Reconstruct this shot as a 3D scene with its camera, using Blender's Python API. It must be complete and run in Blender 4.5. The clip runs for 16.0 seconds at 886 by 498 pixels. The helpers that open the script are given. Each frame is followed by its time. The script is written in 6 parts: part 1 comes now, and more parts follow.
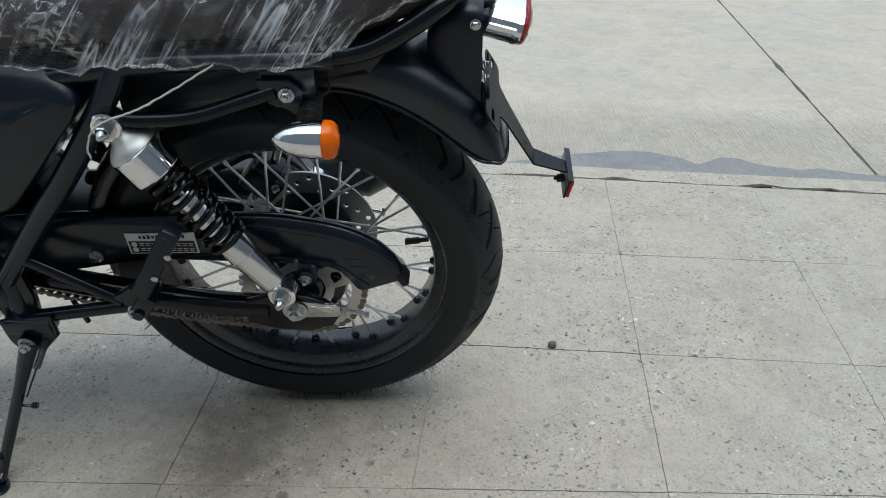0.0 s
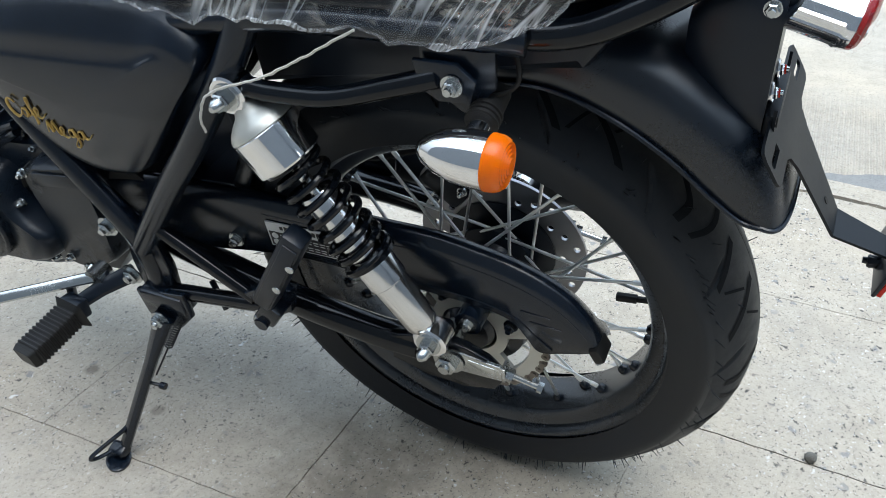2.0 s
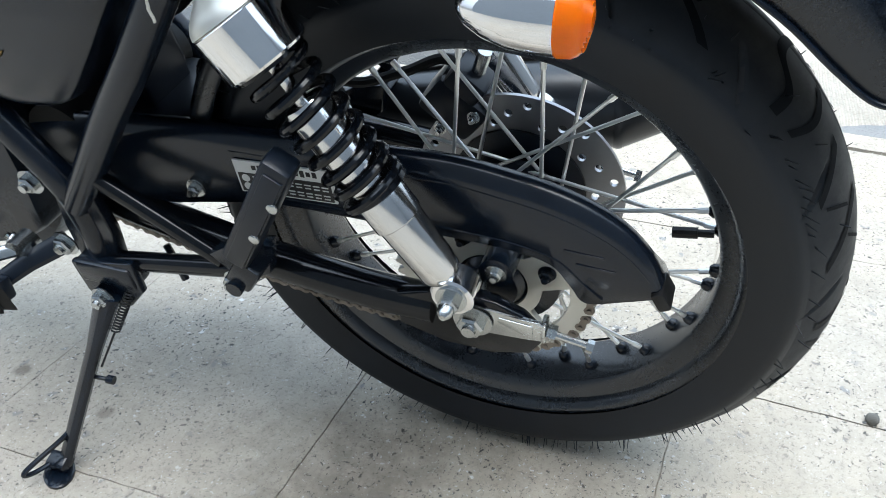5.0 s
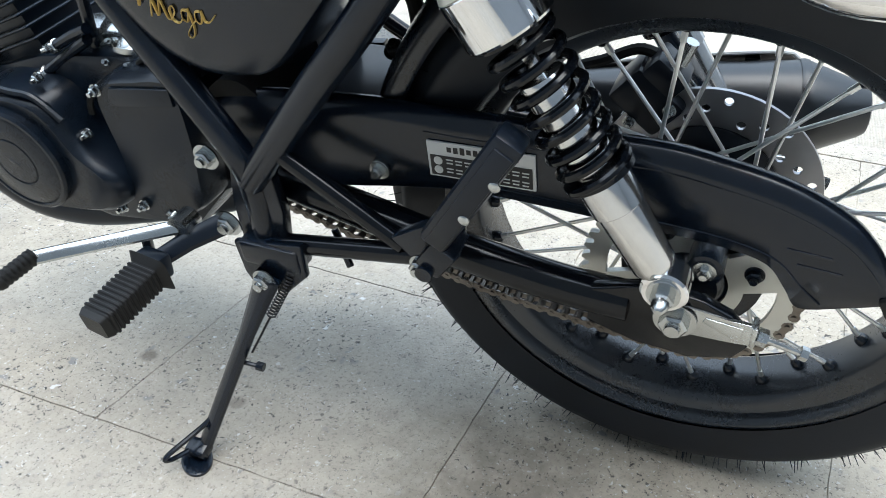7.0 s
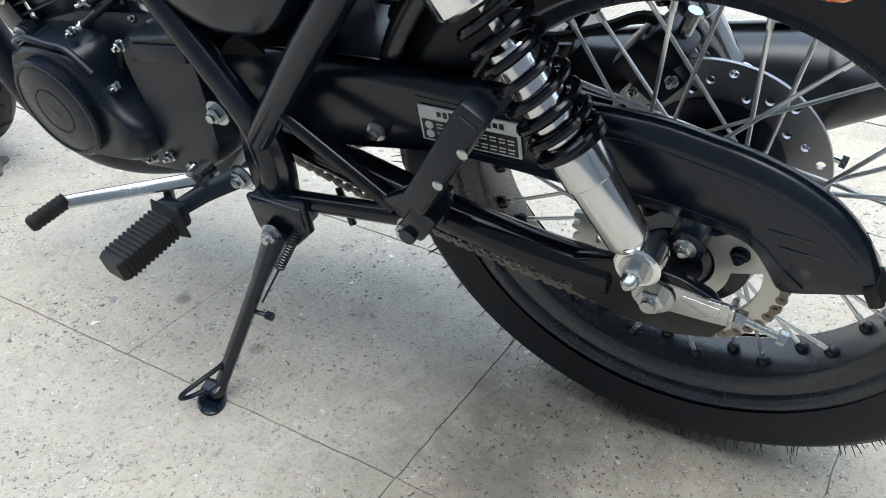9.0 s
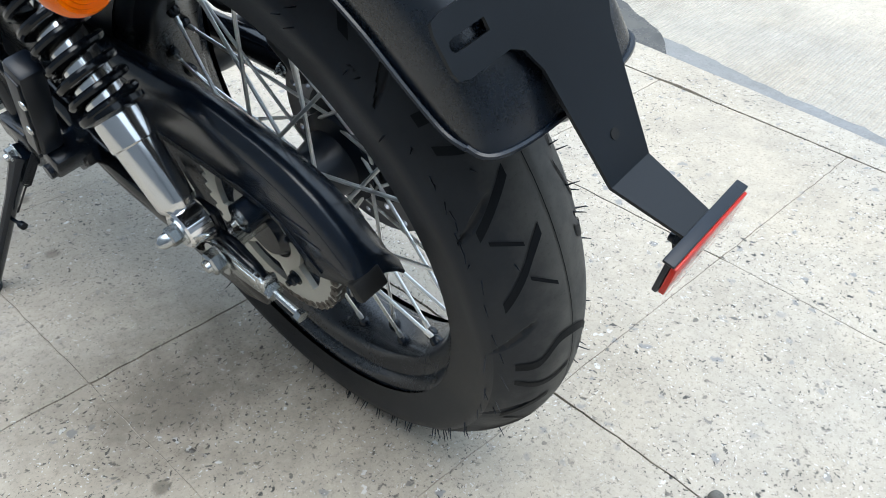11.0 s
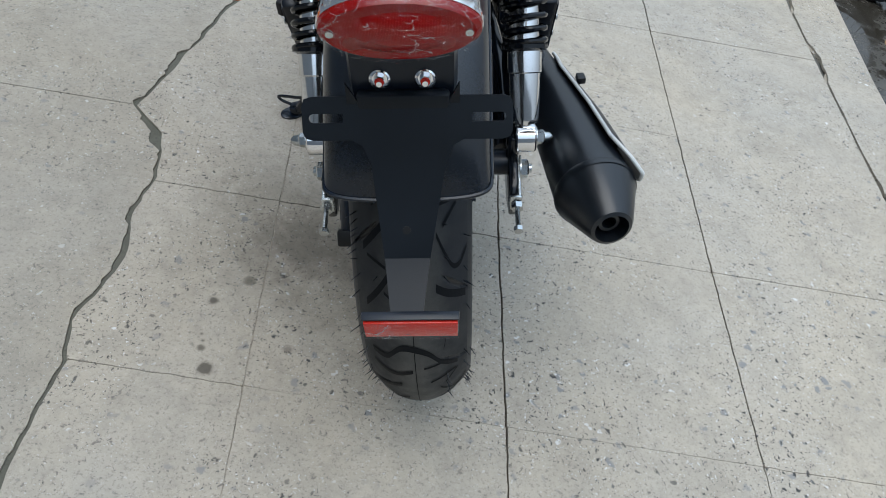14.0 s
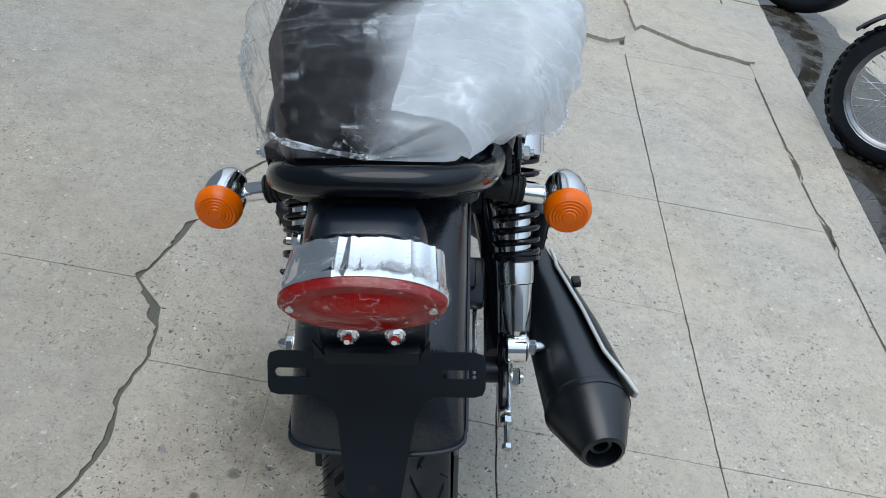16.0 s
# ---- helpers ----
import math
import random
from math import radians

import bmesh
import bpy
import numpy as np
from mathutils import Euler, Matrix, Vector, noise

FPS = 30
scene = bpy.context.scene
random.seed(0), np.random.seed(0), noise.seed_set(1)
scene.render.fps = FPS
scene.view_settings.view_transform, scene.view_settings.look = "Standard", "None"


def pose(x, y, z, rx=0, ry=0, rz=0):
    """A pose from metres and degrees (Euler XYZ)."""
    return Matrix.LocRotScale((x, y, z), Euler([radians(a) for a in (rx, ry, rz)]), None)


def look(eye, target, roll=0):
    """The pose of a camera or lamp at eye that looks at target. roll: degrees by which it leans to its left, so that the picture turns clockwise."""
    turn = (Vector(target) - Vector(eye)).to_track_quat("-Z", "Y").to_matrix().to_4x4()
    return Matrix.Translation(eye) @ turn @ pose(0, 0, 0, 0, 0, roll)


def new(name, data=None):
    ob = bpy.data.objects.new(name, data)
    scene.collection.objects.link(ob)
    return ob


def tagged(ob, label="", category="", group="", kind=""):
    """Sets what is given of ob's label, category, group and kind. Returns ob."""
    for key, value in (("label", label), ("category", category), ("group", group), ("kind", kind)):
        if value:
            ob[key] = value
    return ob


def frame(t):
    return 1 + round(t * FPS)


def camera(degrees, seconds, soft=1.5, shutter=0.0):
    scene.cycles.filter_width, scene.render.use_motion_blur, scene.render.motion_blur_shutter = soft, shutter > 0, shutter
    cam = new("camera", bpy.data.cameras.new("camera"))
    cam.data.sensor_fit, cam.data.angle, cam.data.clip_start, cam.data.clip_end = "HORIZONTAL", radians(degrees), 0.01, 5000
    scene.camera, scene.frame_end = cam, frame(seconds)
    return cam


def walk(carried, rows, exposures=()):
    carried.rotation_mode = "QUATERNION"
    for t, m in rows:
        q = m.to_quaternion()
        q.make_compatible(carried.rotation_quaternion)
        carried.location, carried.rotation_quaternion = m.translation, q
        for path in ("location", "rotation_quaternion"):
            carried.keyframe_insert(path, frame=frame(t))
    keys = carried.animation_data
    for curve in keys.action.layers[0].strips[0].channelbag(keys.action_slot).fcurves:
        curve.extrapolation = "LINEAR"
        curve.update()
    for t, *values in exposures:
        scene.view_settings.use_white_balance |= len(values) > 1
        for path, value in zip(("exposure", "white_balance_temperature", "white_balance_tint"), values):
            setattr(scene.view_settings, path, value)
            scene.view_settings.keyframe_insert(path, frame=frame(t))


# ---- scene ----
cam = camera(58.0, 16.0, soft=0.9)
PATH = [
    (0, (-0.9, -0.484, 0.894), (0.862, -0.406, -0.05), -0.9),
    (0.5, (-0.823, -0.499, 0.889), (0.902, -0.253, -0.093), -1.0),
    (1, (-0.709, -0.523, 0.87), (0.956, -0.014, -0.113), -1.1),
    (1.5, (-0.625, -0.531, 0.855), (0.982, 0.096, -0.156), -0.8),
    (2, (-0.551, -0.509, 0.834), (0.995, 0.208, -0.212), -0.9),
    (2.5, (-0.507, -0.488, 0.819), (1.007, 0.276, -0.243), -1.1),
    (3, (-0.478, -0.455, 0.8), (1.031, 0.317, -0.26), -1.4),
    (3.5, (-0.471, -0.426, 0.772), (1.044, 0.333, -0.291), -1.8),
    (4, (-0.478, -0.407, 0.756), (1.053, 0.307, -0.314), -1.8),
    (4.2, (-0.478, -0.406, 0.745), (1.065, 0.286, -0.323), -1.9),
    (6.3, (-0.458, -0.332, 0.646), (1.194, 0.166, -0.364), 0.4),
    (6.5, (-0.474, -0.311, 0.651), (1.175, 0.218, -0.351), 0.7),
    (7, (-0.516, -0.261, 0.652), (1.087, 0.414, -0.335), 0.5),
    (7.5, (-0.544, -0.238, 0.652), (1.015, 0.5, -0.36), 0.1),
    (8, (-0.557, -0.232, 0.648), (0.96, 0.56, -0.386), -0.1),
    (8.5, (-0.557, -0.24, 0.652), (0.932, 0.571, -0.408), -1.0),
    (9, (-0.48, -0.348, 0.662), (0.972, 0.507, -0.415), -0.6),
    (9.5, (-0.398, -0.446, 0.677), (1.03, 0.398, -0.44), 0.9),
    (10, (-0.336, -0.544, 0.684), (1.068, 0.285, -0.474), 1.7),
    (10.2, (-0.319, -0.586, 0.689), (1.071, 0.258, -0.475), 1.5),
    (12.3, (-0.048, -0.952, 0.816), (0.635, 0.426, -0.463), 10.8),
    (12.5, (-0.025, -0.969, 0.834), (0.598, 0.418, -0.465), 13.0),
    (13, (0.023, -1.0, 0.881), (0.501, 0.356, -0.509), 17.2),
    (13.5, (0.051, -1.019, 0.919), (0.427, 0.339, -0.501), 17.9),
    (14, (0.08, -1.043, 0.97), (0.376, 0.359, -0.425), 16.2),
    (14.5, (0.1, -1.058, 1.004), (0.349, 0.384, -0.36), 15.9),
    (15, (0.109, -1.026, 1.035), (0.318, 0.458, -0.289), 14.7),
    (15.5, (0.111, -0.983, 1.053), (0.313, 0.542, -0.225), 14.5),
    (16, (0.106, -0.953, 1.042), (0.302, 0.65, -0.138), 14.5),
]
EXPOSURES = [(0, -0.02, 6500, 10), (0.5, 0.03, 6500, 10), (1.0, 0.32, 6480, 10), (1.5, 0.46, 6430, 10), (2.0, 0.59, 6390, 10), (2.5, 0.74, 6350, 10), (3.5, 1.05, 6290, 10), (4.2, 1.0, 6290, 10), (6.5, 1.0, 6400, 10), (7.5, 0.95, 6460, 10), (8, 0.92, 6480, 10), (9, 0.87, 6460, 10),
             (10.2, 0.92, 6400, 10), (12.3, 0.21, 6420, 11), (13.5, 0.03, 6380, 10.5), (15, 0.03, 6320, 10), (16, 0.02, 6310, 10)]
walk(cam, [(t, look(eye, target, roll)) for t, eye, target, roll in PATH], EXPOSURES)

# ---- world, sun, exposure ----
world = bpy.data.worlds.new("overcast_sky")
scene.world = world
world.use_nodes = True
wn, wl = world.node_tree.nodes, world.node_tree.links
sky = wn.new("ShaderNodeTexSky")
sky.sky_type, sky.sun_disc = "NISHITA", False
sky.sun_elevation, sky.sun_rotation = radians(52), radians(300)
sky.air_density, sky.dust_density, sky.ozone_density = 1.0, 4.0, 1.0
grey = wn.new("ShaderNodeHueSaturation")
grey.inputs["Saturation"].default_value = 0.28
wl.new(sky.outputs[0], grey.inputs["Color"])
# Cloud layer: brighter overhead than towards the horizon.
way = wn.new("ShaderNodeTexCoord")
sep = wn.new("ShaderNodeSeparateXYZ")
wl.new(way.outputs["Generated"], sep.inputs[0])
layer = wn.new("ShaderNodeValToRGB")
layer.color_ramp.elements[0].position, layer.color_ramp.elements[0].color = 0.0, (0.20, 0.235, 0.27, 1)
layer.color_ramp.elements[1].position, layer.color_ramp.elements[1].color = 0.9, (0.88, 1.12, 1.40, 1)
mid = layer.color_ramp.elements.new(0.35)
mid.color = (0.38, 0.46, 0.54, 1)
wl.new(sep.outputs["Z"], layer.inputs[0])
gain = wn.new("ShaderNodeMix")
gain.data_type, gain.blend_type = "RGBA", "MULTIPLY"
gain.inputs[0].default_value = 1.0
gain.inputs[7].default_value = (15, 15, 15, 1)
wl.new(layer.outputs[0], gain.inputs[6])
clouds = wn.new("ShaderNodeMix")
clouds.data_type = "RGBA"
clouds.inputs[0].default_value = 0.75
wl.new(grey.outputs[0], clouds.inputs[6])
wl.new(gain.outputs[2], clouds.inputs[7])
wl.new(clouds.outputs[2], wn["Background"].inputs[0])
wn["Background"].inputs[1].default_value = 0.105
sun = new("sun", bpy.data.lights.new("sun", "SUN"))
sun.data.energy, sun.data.angle, sun.data.color = 1.35, radians(45), (1.06, 1.0, 0.90)
sun.matrix_world = look((0, 0, 0), (0.15, 0.2, -1.0))


# ---- materials ----
class Nodes:
    """A material and short ways to add nodes to it."""

    def __init__(self, name):
        self.mat = bpy.data.materials.new(name)
        self.mat.use_nodes = True
        self.tree = self.mat.node_tree
        self.bsdf = self.tree.nodes["Principled BSDF"]
        self.geo = None

    def add(self, kind, **values):
        n = self.tree.nodes.new("ShaderNode" + kind)
        for k, v in values.items():
            n.inputs[k.replace("_", " ")].default_value = v
        return n

    def link(self, a, b):
        self.tree.links.new(a, b)

    def place(self, scale=(1, 1, 1), world_space=True):
        src = self.add("NewGeometry").outputs["Position"] if world_space else self.add("TexCoord").outputs["Object"]
        m = self.add("Mapping", Scale=scale)
        self.link(src, m.inputs["Vector"])
        return m.outputs[0]

    def noise(self, scale, detail=4, rough=0.6, vec=None):
        n = self.add("TexNoise", Scale=scale, Detail=detail, Roughness=rough)
        if vec is not None:
            self.link(vec, n.inputs["Vector"])
        return n.outputs["Fac"]

    def ramp(self, fac, *stops):
        r = self.tree.nodes.new("ShaderNodeValToRGB")
        el = r.color_ramp.elements
        while len(el) < len(stops):
            el.new(0.5)
        for e, (p, c) in zip(el, stops):
            e.position = p
            e.color = (*((c, c, c) if isinstance(c, (int, float)) else c), 1)
        self.link(fac, r.inputs[0])
        return r.outputs[0]

    def mix(self, fac, a, b, mode="MIX"):
        m = self.tree.nodes.new("ShaderNodeMix")
        m.data_type, m.blend_type = "RGBA", mode
        for sock, v in ((m.inputs[0], fac), (m.inputs[6], a), (m.inputs[7], b)):
            if isinstance(v, (int, float)):
                sock.default_value = v if sock == m.inputs[0] else (v, v, v, 1)
            elif isinstance(v, tuple):
                sock.default_value = (*v, 1)
            else:
                self.link(v, sock)
        return m.outputs[2]

    def math(self, op, a, b=0.0):
        m = self.tree.nodes.new("ShaderNodeMath")
        m.operation = op
        for sock, v in zip(m.inputs, (a, b)):
            if isinstance(v, (int, float)):
                sock.default_value = v
            else:
                self.link(v, sock)
        return m.outputs[0]

    def bump(self, height, strength=0.3, distance=0.001):
        b = self.add("Bump", Strength=strength, Distance=distance)
        self.link(height, b.inputs["Height"])
        self.link(b.outputs[0], self.bsdf.inputs["Normal"])

    def set(self, **values):
        for k, v in values.items():
            s = self.bsdf.inputs[k.replace("_", " ")]
            if hasattr(v, "is_output"):
                self.link(v, s)
            else:
                s.default_value = (*v, 1) if isinstance(v, tuple) and len(v) == 3 and s.type == "RGBA" else v
        return self


def paint(name, col, rough, metal=0.0, spread=0.3, grain=60.0, bump=0.15, coat=0.0, spec=0.36):
    """A painted, plated or moulded surface: even colour with faint blotches, dust and fine grain."""
    n = Nodes(name)
    vec = n.place(world_space=False)
    big, fine = n.noise(9, 5, 0.6, vec), n.noise(grain * 8, 3, 0.6, vec)
    dark, light = tuple(c * (1 - spread) for c in col), tuple(min(1, c * (1 + spread)) for c in col)
    n.set(Base_Color=n.ramp(big, (0.3, dark), (0.7, light)), Metallic=metal, Coat_Weight=coat, Specular_IOR_Level=0.5 if metal or max(col) > 0.1 else spec)
    n.set(Roughness=n.ramp(n.math("ADD", n.math("MULTIPLY", big, 0.7), n.math("MULTIPLY", fine, 0.3)), (0.3, max(0.02, rough * 0.8)), (0.7, min(1, rough * 1.25))))
    if bump:
        n.bump(fine, bump, 0.0004)
    return n.mat


POWDER = paint("powder_coated_black", (0.0046, 0.0072, 0.0108), 0.44, grain=160, bump=0.06, spec=0.28)
SATIN = paint("satin_black_paint", (0.0040, 0.0082, 0.0160), 0.23, grain=90, bump=0.012, spec=0.46)
MATTE = paint("matte_black_plastic", (0.0050, 0.0090, 0.0165), 0.32, grain=120, bump=0.04)
RIMBLACK = paint("satin_rim_black", (0.0105, 0.0145, 0.0205), 0.27, grain=60, bump=0.02, spec=0.8)
GUARD = paint("satin_guard_black", (0.0040, 0.0074, 0.0135), 0.28, grain=90, bump=0.012, spec=0.62)
GLOSS = paint("gloss_black_enamel", (0.0030, 0.0044, 0.0070), 0.15, grain=30, bump=0.02)
ENGINE = paint("engine_black_coating", (0.0046, 0.0090, 0.0165), 0.28, grain=140, bump=0.04, spec=0.34)
CHROME = paint("chrome", (0.86, 0.86, 0.87), 0.07, metal=1.0, spread=0.05, bump=0.0)
ZINC = paint("zinc_plated_steel", (0.52, 0.54, 0.54), 0.24, metal=1.0, spread=0.08, grain=60, bump=0.02)
ALLOY = paint("satin_alloy", (0.70, 0.70, 0.70), 0.15, metal=1.0, spread=0.06, grain=150, bump=0.015)
PLATE = paint("dull_nickel_plate", (0.62, 0.62, 0.58), 0.42, metal=0.75, spread=0.08, grain=80, bump=0.05)
STEEL = paint("brushed_disc_steel", (0.32, 0.32, 0.33), 0.34, metal=1.0, spread=0.15, grain=120, bump=0.1)
SPOKE = paint("bright_spoke_steel", (0.80, 0.81, 0.80), 0.34, metal=0.85, spread=0.06, grain=100, bump=0.0)
SILENCER = paint("satin_silencer_black", (0.006, 0.0085, 0.012), 0.34, spread=0.2, grain=120, bump=0.06, spec=0.60)
CHAINMAT = paint("oiled_chain_steel", (0.20, 0.18, 0.16), 0.32, metal=0.9, spread=0.4, bump=0.2)
dusty = Nodes("road_dust_on_tread")
dv_ = dusty.place(world_space=False)
dsep = dusty.add("SeparateXYZ")
dusty.link(dv_, dsep.inputs[0])
dfine, dbig = dusty.noise(420, 4, 0.7, dv_), dusty.noise(24, 4, 0.65, dv_)
dspan = dusty.math("ADD", dusty.math("ABSOLUTE", dusty.math("ADD", dsep.outputs["X"], 0.003)), dusty.math("MULTIPLY", dusty.math("SUBTRACT", dbig, 0.5), 0.03))
dcol = dusty.mix(dusty.ramp(dspan, (0.006, 0.62), (0.020, 0.30), (0.036, 0.0)), (0.0072, 0.0100, 0.0140), (0.105, 0.102, 0.092))
dcol = dusty.mix(dusty.ramp(dfine, (0.55, 0.0), (0.72, 0.35)), dcol, (0.004, 0.004, 0.004))
dusty.set(Base_Color=dcol, Roughness=dusty.ramp(dbig, (0.3, 0.5), (0.7, 0.7)), Specular_IOR_Level=0.35)
dusty.bump(dfine, 0.25, 0.0004)
TREAD = dusty.mat
RUBBER = paint("tyre_rubber", (0.0058, 0.0088, 0.0135), 0.44, spec=0.32, spread=0.25, grain=110, bump=0.3)
# Shade inside the tread grooves as a darker colour; also draws the mould seam.
GROOVE_SHADE = paint("groove_shade_black", (0.0045, 0.0058, 0.0078), 0.6, spread=0.2, bump=0.1, spec=0.1)
SOFT = paint("soft_rubber", (0.008, 0.008, 0.008), 0.55, spread=0.25, bump=0.3)
SEATMAT = paint("seat_vinyl", (0.0095, 0.0090, 0.0098), 0.5, spread=0.2, grain=70, bump=0.4, spec=0.07)
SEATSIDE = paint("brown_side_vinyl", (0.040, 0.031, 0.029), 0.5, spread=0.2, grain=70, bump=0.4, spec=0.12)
GOLD = paint("gold_transfer", (0.50, 0.34, 0.10), 0.35, metal=0.5, spread=0.12, bump=0.05)
WHITE = paint("label_silver_white", (0.60, 0.61, 0.60), 0.4, spread=0.08, bump=0.02)
INK = paint("label_black_ink", (0.012, 0.012, 0.013), 0.35, spread=0.1, bump=0.02)
TWINE = paint("white_twine", (0.62, 0.60, 0.55), 0.9, spread=0.2, grain=50, bump=0.6)
# Grey for the unseen walls that hold back sky light.
LIGHT_BLOCK = paint("light_block_grey", (0.24, 0.26, 0.28), 0.9, spread=0.1, grain=4, bump=0.4)
BLUE = paint("blue_anodised_rim", (0.02, 0.045, 0.16), 0.3, metal=0.4, bump=0.05)


def lens(name, col, rings=900.0, clear=0.3, glow=0.0):
    n = Nodes(name)
    vec = n.place(world_space=False)
    n.set(Base_Color=col, Roughness=0.07, IOR=1.45, Transmission_Weight=clear, Subsurface_Weight=glow, Subsurface_Radius=(0.03, 0.012, 0.003), Specular_IOR_Level=0.35)
    w = n.add("TexWave", Scale=rings / 6)
    n.link(vec, w.inputs["Vector"])
    n.bump(w.outputs["Fac"], 0.07, 0.0004)
    return n.mat


AMBER = lens("amber_lens", (1.0, 0.185, 0.0), 1500.0, 0.25, 0.2)
REFLEX = lens("red_reflex_plastic", (0.58, 0.022, 0.012), 1800.0, 0.1)
RED = lens("red_lens", (0.42, 0.004, 0.003), 1800.0, 0.55)


def film(name, haze, shine_streak, gloss, right=0.0, edge=0.6, scale=1.0):
    """Thin crumpled clear plastic: see-through, milky where it lies double; fold highlights are painted as pale crease
    lines and gloss patches.
    """
    n = Nodes(name)
    vec = n.place(world_space=False)
    turn = n.add("Mapping", Rotation=(radians(-37), 0, 0))
    n.link(vec, turn.inputs["Vector"])
    m = n.add("Mapping", Scale=(0.5 * scale, 1.0 * scale, 0.10 * scale))
    n.link(turn.outputs[0], m.inputs["Vector"])
    a, b, c = n.noise(34, 2, 0.5, m.outputs[0]), n.noise(95, 2, 0.5, m.outputs[0]), n.noise(8, 3, 0.6, vec)
    long = n.add("Mapping", Scale=(1.0, 0.38, 1.0))
    n.link(vec, long.inputs["Vector"])
    crinkle = n.noise(120, 3, 0.65, long.outputs[0])
    # Pale lines along the creases: milky plastic plus painted fold highlights.
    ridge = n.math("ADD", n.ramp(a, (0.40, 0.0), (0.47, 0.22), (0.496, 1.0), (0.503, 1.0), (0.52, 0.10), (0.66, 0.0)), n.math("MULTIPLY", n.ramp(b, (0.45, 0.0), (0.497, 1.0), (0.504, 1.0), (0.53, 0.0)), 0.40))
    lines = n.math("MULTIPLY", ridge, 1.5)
    milky = n.math("ADD", n.math("MULTIPLY", lines, n.math("MULTIPLY", n.ramp(c, (0.42, 0.10), (0.60, 1.0)), shine_streak)), n.math("MULTIPLY", n.ramp(c, (0.3, 0.4), (0.7, 1.6)), haze))
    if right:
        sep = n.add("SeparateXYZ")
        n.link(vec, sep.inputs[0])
        # Haze is full low on the sides, thinned over the top and rear.
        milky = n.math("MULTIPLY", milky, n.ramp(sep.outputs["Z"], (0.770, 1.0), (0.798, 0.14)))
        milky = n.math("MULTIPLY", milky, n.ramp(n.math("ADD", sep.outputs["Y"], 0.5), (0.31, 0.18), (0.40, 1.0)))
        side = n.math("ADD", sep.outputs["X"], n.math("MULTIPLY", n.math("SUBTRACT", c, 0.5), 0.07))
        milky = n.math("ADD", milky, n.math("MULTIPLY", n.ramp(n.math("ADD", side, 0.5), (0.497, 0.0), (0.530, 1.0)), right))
    bump = n.add("Bump", Strength=1.0, Distance=0.006)
    n.link(n.math("ADD", a, n.math("ADD", n.math("MULTIPLY", b, 0.4), n.math("MULTIPLY", crinkle, 0.7))), bump.inputs["Height"])
    clear, shine, milk, thru = n.add("BsdfTransparent"), n.add("BsdfGlossy", Roughness=0.07), n.add("BsdfDiffuse"), n.add("BsdfTranslucent")
    milk.inputs["Color"].default_value = thru.inputs["Color"].default_value = (0.90, 0.93, 0.96, 1)
    face = n.add("LayerWeight", Blend=0.5)
    n.link(bump.outputs[0], shine.inputs["Normal"])
    # Glints are painted by a gloss mask on the sharp crumples, in patches.
    patch = n.ramp(n.noise(16, 3, 0.6, vec), (0.52, 0.04), (0.62, 1.0))
    spark = n.math("MULTIPLY", n.ramp(crinkle, (0.50, 0.06), (0.55, 1.0)), patch)
    fac = n.math("ADD", n.math("MULTIPLY", n.math("POWER", face.outputs["Facing"], 4.0), edge), n.math("MULTIPLY", spark, gloss * 4.0))
    one, both, last = n.add("MixShader"), n.add("MixShader", Fac=0.45), n.add("MixShader")
    n.link(fac, one.inputs[0])
    n.link(clear.outputs[0], one.inputs[1])
    n.link(shine.outputs[0], one.inputs[2])
    n.link(milk.outputs[0], both.inputs[1])
    n.link(thru.outputs[0], both.inputs[2])
    n.link(n.math("MINIMUM", milky, 0.9), last.inputs[0])
    n.link(one.outputs[0], last.inputs[1])
    n.link(both.outputs[0], last.inputs[2])
    n.link(last.outputs[0], n.tree.nodes["Material Output"].inputs["Surface"])
    return n.mat


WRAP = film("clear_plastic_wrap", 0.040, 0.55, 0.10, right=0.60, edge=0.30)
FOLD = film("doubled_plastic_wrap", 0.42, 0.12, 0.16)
HEM = film("gathered_plastic_hem", 0.10, 0.6, 0.10, scale=2.0)
REFLWRAP = film("reflector_film", 0.0, 0.34, 0.02, edge=0.15, scale=2.5)


